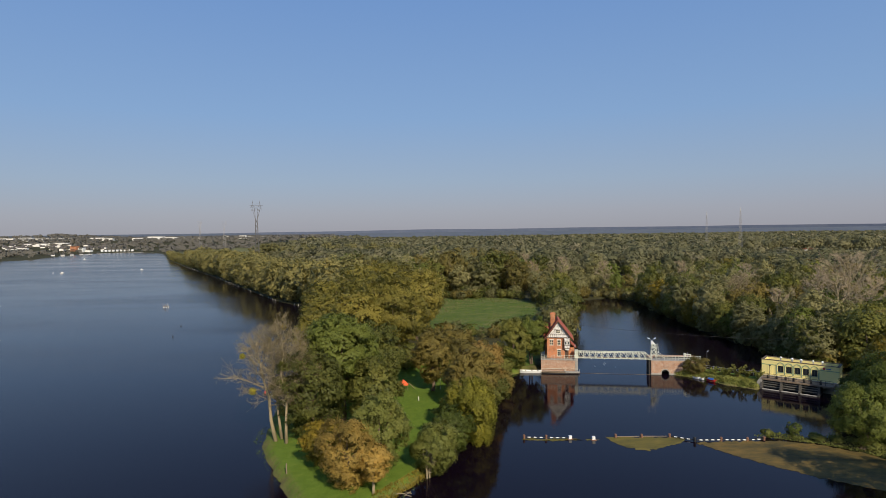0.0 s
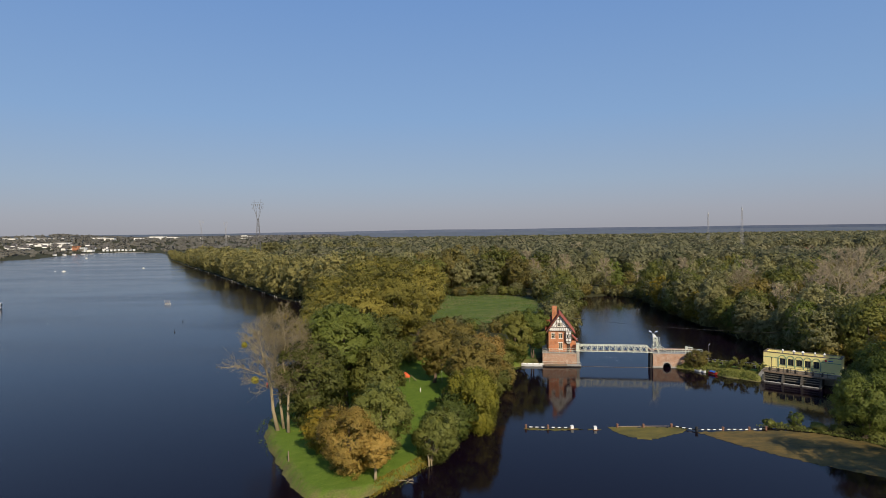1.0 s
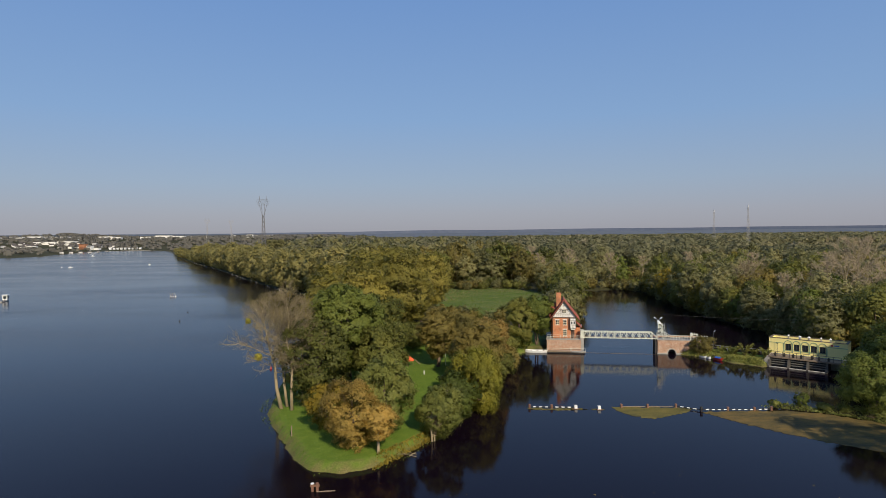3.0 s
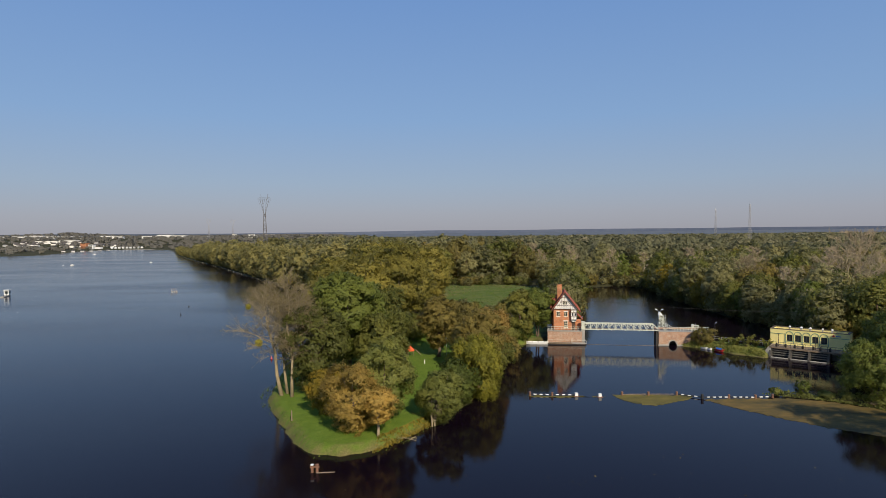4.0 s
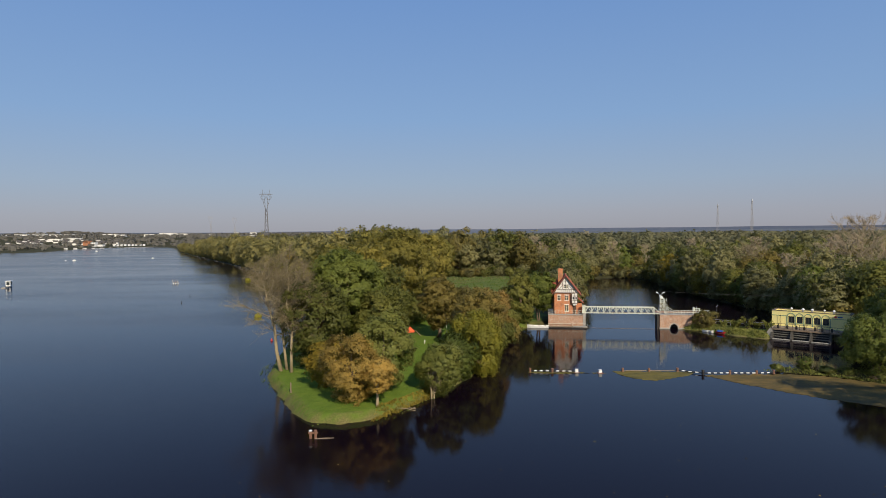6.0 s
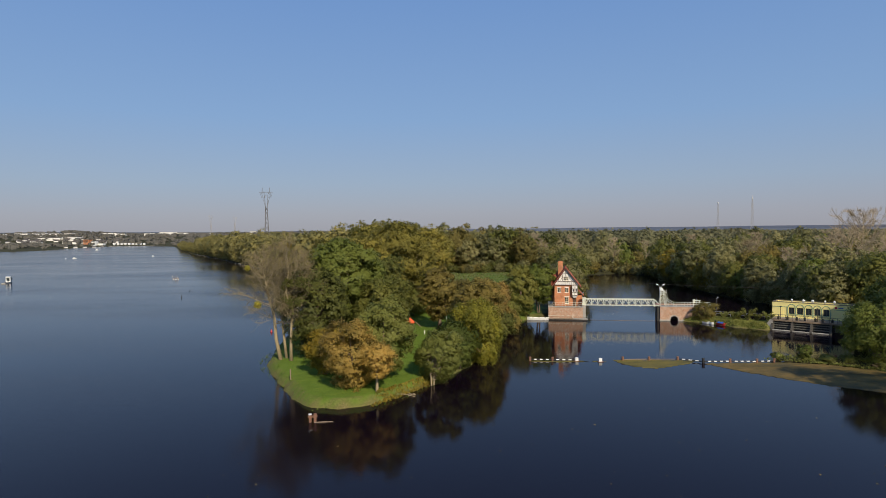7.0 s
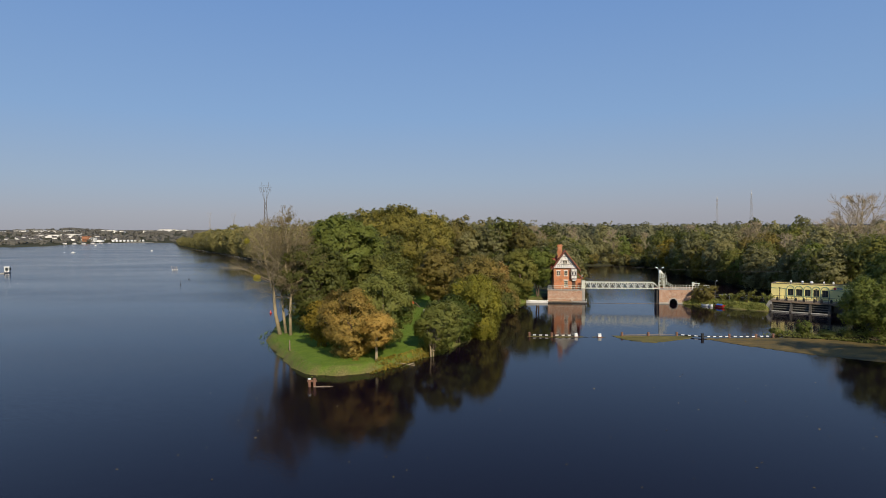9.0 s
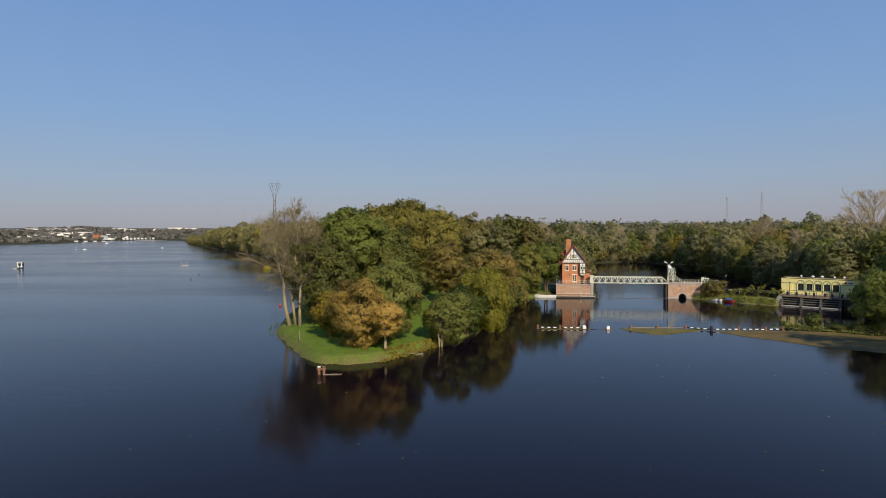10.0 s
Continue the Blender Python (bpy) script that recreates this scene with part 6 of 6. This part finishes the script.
for x, y, s in ((-308, 552, 0.6), (-255, 588, 0.45), (-452, 864, 0.7), (-318, 556, 0.25)):
    ob = root("small_boat", pose(x, y, 0, 0, 0, 40) @ Matrix.Scale(s, 4), "small white boat far out on the lake", "boat", "boats on the lake")
    part("hull", hull(5.5, 1.8, 0.7), WHITE, ob)
    part("cabin", Geo().prism([(-1.3, 0.6), (1.0, 0.6), (0.6, 1.9), (-1.2, 2.0)], -0.7, 0.7), WHITE, ob)
for x, y in ((-83, 223), (-77, 200)):
    ob = root("stake_buoy", pose(x, y, 0) @ Matrix.Scale(0.6, 4), "dark stake buoy on the lake", "buoy", "stake buoys on the lake")
    part("float", Geo().tube([(0, 0, -0.2), (0, 0, 0.3)], [0.4, 0.35], 8), DARK_STEEL, ob)
    part("stake", Geo().tube([(0, 0, 0.2), (0.1, 0, 1.5)], [0.12, 0.1], 6), BLACK, ob)
ball = Geo().tube([(0, 0, -0.09), (0, 0, -0.02), (0, 0, 0.06), (0, 0, 0.12)], [0.02, 0.045, 0.045, 0.02], 8).mesh("lane_float", True)
ball.materials.append(WHITE)
for x, y in ((-131, 201), (-122, 206), (-165, 269), (-131, 224.5), (-112.5, 207), (-131.6, 246), (-137, 213.5), (-149, 238), (-120, 221), (-126, 234), (-140, 262), (-156, 252)):
    single("lane_float", ball, None, pose(x, y, 0), "small white lane float on the lake", "float", "lane floats on the lake")
# flecks of foam above the weir
r = np.random.default_rng(43)
p = np.stack([r.normal(47.5, 2.0, 50), r.normal(145.0, 1.6, 50), np.full(50, 0.012)], 1)
m = quads("foam_flecks", leaf_quads(r, p, np.tile([0.0, 0.0, 1.0], (50, 1)), 0.11), WHITE)
tagged(new("foam_flecks", m), "white flecks of foam on the broken water", "foam", kind="stuff")
# fallen leaves adrift
r = np.random.default_rng(41)
p = np.stack([r.uniform(-25, 45, 90), r.uniform(36, 70, 90), np.full(90, 0.015)], 1)
m = quads("drifting_leaves", leaf_quads(r, p, np.tile([0.0, 0.0, 1.0], (90, 1)), 0.14), LEAF_RUST)
tagged(new("drifting_leaves", m), "fallen autumn leaves adrift on the water", "leaves", kind="stuff")


# added posts stand in for pale stones and sky reflections along the lake bank
ob = root("revetment", Matrix(), "scattered pale posts standing in for bank stones and reflections", "revetment")
post = Geo().tube([(0, 0, -1.5), (0, 0, 0.75), (0, 0, 0.85)], [0.17, 0.15, 0.1], 6).mesh("post")
post.materials.append(CONCRETE)
for (ax, ay), (bx, by) in zip(bank[1:], bank[2:6]):
    n = int(math.hypot(bx - ax, by - ay) / 4.2)
    for k in range(n):
        if rng.random() < 0.4:
            part("post", post, None, ob, "", pose(ax + (bx - ax) * k / n - 0.6, ay + (by - ay) * k / n, 0))

# ---- pylons and masts ----
def lattice(geo, w0, w1, z0, z1, n, bar):
    """Four legs with crossed bracing."""
    cs = ((-1, -1), (1, -1), (1, 1), (-1, 1))
    for a, b in cs:
        geo.bar((a * w0, b * w0, z0), (a * w1, b * w1, z1), bar)
    for k in range(n):
        t0, t1 = k / n, (k + 1) / n
        wa, wb = w0 + (w1 - w0) * t0, w0 + (w1 - w0) * t1
        za, zb = z0 + (z1 - z0) * t0, z0 + (z1 - z0) * t1
        for (a, b), (c, d) in zip(cs, cs[1:] + cs[:1]):
            geo.bar((a * wa, b * wa, za), (c * wb, d * wb, zb), bar * 0.6)
            geo.bar((c * wa, d * wa, za), (a * wb, b * wb, zb), bar * 0.6)
    return geo


# pale grey for distance: haze put into the colour of masts and far pylons
MAST = surface("haze_paled_lattice", (0.30, 0.29, 0.28), 0.55, 0.2, 1.5, 10, 0.2)


def pylon(x, y, h, turn, bar=0.3, steel=PYLON):
    ob = root("pylon", pose(x, y, ground_z(x, y), 0, 0, turn), "tall grey lattice power pylon with a forked head", "pylon", "power pylons")
    w = h * 0.04
    part("tower", lattice(Geo(), w, w * 0.3, 0, h * 0.72, 10, bar), steel, ob)
    for s in (-1, 1):
        g = Geo()
        a, b, c = Vector((s * w * 0.25, 0, h * 0.70)), Vector((s * h * 0.07, 0, h * 0.93)), Vector((s * h * 0.03, 0, h * 0.93))
        g.bar(a, b, bar).bar(a, c, bar)
        for k in range(5):
            g.bar(a.lerp(b, k / 5), a.lerp(c, k / 5 + 0.15), bar * 0.6)
        g.bar((s * h * 0.048, 0, h * 0.93), (s * h * 0.05, 0, h), bar)
        part("fork", g, steel, ob)
        ins = Geo()
        for cx in (s * h * 0.07, s * h * 0.016):
            ins.bar((cx - h * 0.02, 0, h * 0.93), (cx, 0, h * 0.85), bar * 0.5).bar((cx + h * 0.02, 0, h * 0.93), (cx, 0, h * 0.85), bar * 0.5)
        part("insulator", ins, steel, ob)
    part("crossarm", Geo().bar((-h * 0.097, 0, h * 0.93), (h * 0.097, 0, h * 0.93), bar).bar((-h * 0.078, 0, h * 0.95), (h * 0.078, 0, h * 0.95), bar * 0.7), steel, ob)


def mast(x, y, h, w, bar=0.2):
    ob = root("radio_mast", pose(x, y, ground_z(x, y)), "slender grey lattice radio mast with an antenna", "mast", "radio masts")
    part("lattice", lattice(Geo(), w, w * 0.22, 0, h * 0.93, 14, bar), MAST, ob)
    part("antenna", Geo().box(-0.4, 0.4, -0.3, 0.3, h * 0.93, h * 0.96).tube([(0, 0, h * 0.97), (0, 0, h)], [0.15, 0.08], 6), GALV, ob)


pylon(-143, 570, 61.5, 5, 0.24)
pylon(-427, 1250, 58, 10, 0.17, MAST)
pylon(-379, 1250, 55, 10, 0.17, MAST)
mast(292, 530, 49, 1.6, 0.085)
mast(276, 560, 46, 1.5, 0.07)

# ---- the far shore ----
def block(name, label, x, y, w, d, h, wall, roof, turn=0.0, pitched=False, category="house", floors=0):
    z = ground_z(x, y)
    ob = root(name, pose(x, y, z, 0, 0, turn), label, category, "buildings on the far shore")
    part("wall", Geo().box(-w / 2, w / 2, -d / 2, d / 2, -2, h), wall, ob)
    if pitched:
        part("roof", Geo().prism([(-d / 2 - 0.4, h), (d / 2 + 0.4, h), (0, h + d * 0.42)], -w / 2 - 0.3, w / 2 + 0.3, "x"), roof, ob)
    else:
        part("roof", Geo().box(-w / 2 - 0.3, w / 2 + 0.3, -d / 2 - 0.3, d / 2 + 0.3, h, h + 0.5), roof, ob)
    for k in range(floors):
        zf = h * (k + 0.35) / floors
        part("window_row", Geo().box(-w / 2 + 1, w / 2 - 1, -d / 2 - 0.06, -d / 2, zf, zf + h / floors * 0.4), GLASS, ob)
    return ob


r = np.random.default_rng(77)
# white blocks of flats on the rise
for x, y, w, h in ((-1090, 1700, 34, 10), (-1045, 1705, 36, 11), (-1000, 1700, 30, 9), (-968, 1710, 24, 9), (-935, 1700, 22, 8), (-1140, 1690, 26, 9)):
    block("apartment_block", "long white block of flats on the far rise", x, y, w, 12, h, PLASTER, ROOFING, r.uniform(-12, 4), floors=3, category="apartment building")
for x, y, w, h in ((-835, 1400, 46, 6), (-790, 1405, 40, 7), (-770, 1360, 26, 5), (-835, 1660, 40, 8), (-800, 1650, 24, 6), (-715, 1650, 44, 6), (-675, 1645, 40, 9), (-640, 1655, 34, 7)):
    block("long_hall", "long pale hall near the far shore", x, y, w, 16, h, PLASTER, CONCRETE, r.uniform(-15, 10), category="building")
block("brick_block", "dark red-brick building near the far shore", -662, 1230, 12, 10, 10, BRICK, ROOFING, -8, category="building", floors=4)
block("white_house", "tall white house on the far shore", -622, 1180, 9, 9, 8.5, WHITE, ROOFING, -6, floors=3)
block("white_house", "low white annex beside the tall white house", -611, 1184, 10, 8, 4, WHITE, ROOFING, -6)
for k in range(48):
    t = r.uniform(0, 1)
    x, y = -640 - 260 * t + r.normal() * 15, 1240 + 140 * r.random() + 60 * t
    if shore_distance(np.array([x]), np.array([y]))[0] > 12:
        block("small_house", "small pale house with a pitched roof on the far shore", x, y, r.uniform(6, 11), r.uniform(6, 8), r.uniform(2.5, 4.2), PLASTER, ROOFING, r.uniform(-40, 40), True)
for k in range(9):
    block("beach_hut", "small white waterside hut", -588 + 6.8 * k, 1186 + 0.5 * k, 3.6, 3, 2.2, WHITE, WHITE, 0, True, category="hut")
for k in range(6):
    block("boat_shed", "low white boat shed on the shore", -577 + 5.2 * k, 1008 + 18 * k, 4.5, 4, 2.0, PLASTER, ROOFING, -30, True, category="shed")
for x, y, w, h in ((-496, 1650, 9, 9), (-474, 1690, 22, 6), (-451, 1650, 16, 9), (-430, 1660, 22, 6), (-405, 1650, 30, 7), (-365, 1650, 26, 5), (-526, 1660, 30, 5), (-560, 1665, 22, 5), (-614, 1650, 26, 5)):
    block("town_building", "pale town building beyond the lake", x, y, w, 12, h, PLASTER, ROOFING, r.uniform(-10, 10), floors=2, category="building")
single("jetty", Geo().box(-45, 45, -1.5, 1.5, -1, 0.5), CONCRETE, pose(-500, 1140, 0, 0, 0, 0), "long pale jetty at the lake's far end", "jetty")
block("barn", "low pale barn at the edge of the far field", 440, 712, 20, 8, 3.5, PLASTER, ROOFING, 10, True, category="barn")
block("barn", "low pale barn at the edge of the far field", 476, 718, 14, 7, 3, PLASTER, TILE, 6, True, category="barn")
single("embankment_road", Geo().prism([(-3, 0), (3, 0), (6, -1.6), (-6, -1.6)], -60, 1200, "x"), CONCRETE, pose(430, 698, 1.5, 0, 0, 2), "pale road on a low embankment beyond the field", "road", kind="structure")


# woods on the far shore of the lake
# leaf colours paled to grey, with the haze over the lake painted in
GREY_WOODS = foliage("grey_brown_hazed_woods", ((0.118, 0.116, 0.100), (0.150, 0.144, 0.120), (0.185, 0.174, 0.145)), 0.02)


def shore_woods():
    q = np.random.default_rng(12)
    X, Y = q.uniform(-1300, -100, 3800), q.uniform(830, 2300, 3800)
    d = shore_distance(X, Y)
    open_ground = (signed_distance(X, Y, [(-600, 1150), (-640, 1280), (-1000, 1500), (-1150, 1460), (-800, 1130), (-640, 1060)]) > 0) & (q.random(3800) < 0.75)
    ok = (d > 10) & ~open_ground & ~((X > -0.385 * Y) & (Y < 1150))
    X, Y = X[ok], Y[ok]
    Z = land_height(X, Y, shore_distance(X, Y))
    out, soft = [], []
    for x, y, z in zip(X, Y, Z):
        h, n = q.uniform(4.5, 8.5), 40
        rx = h * q.uniform(0.55, 0.95)
        dd = unit_rows(q.normal(size=(n, 3))) * q.uniform(0.6, 1.15, (n, 1))
        dd[:, 2] = np.abs(dd[:, 2]) - 0.2
        out.append(leaf_quads(q, np.array([x, y, z + h * 0.5]) + dd * np.array([rx, rx, h * 0.5]), unit_rows(dd + 0.3 * q.normal(size=(n, 3))), 3.2))
        soft.append(unit_rows(0.5 * dd + np.array([0, -0.5, 0.6])))
    m = quads("shore_woods", np.concatenate(out), GREY_WOODS, np.concatenate(soft))
    tagged(new("shore_woods", m), "dark wooded far shore of the lake", "woods", kind="stuff")


shore_woods()
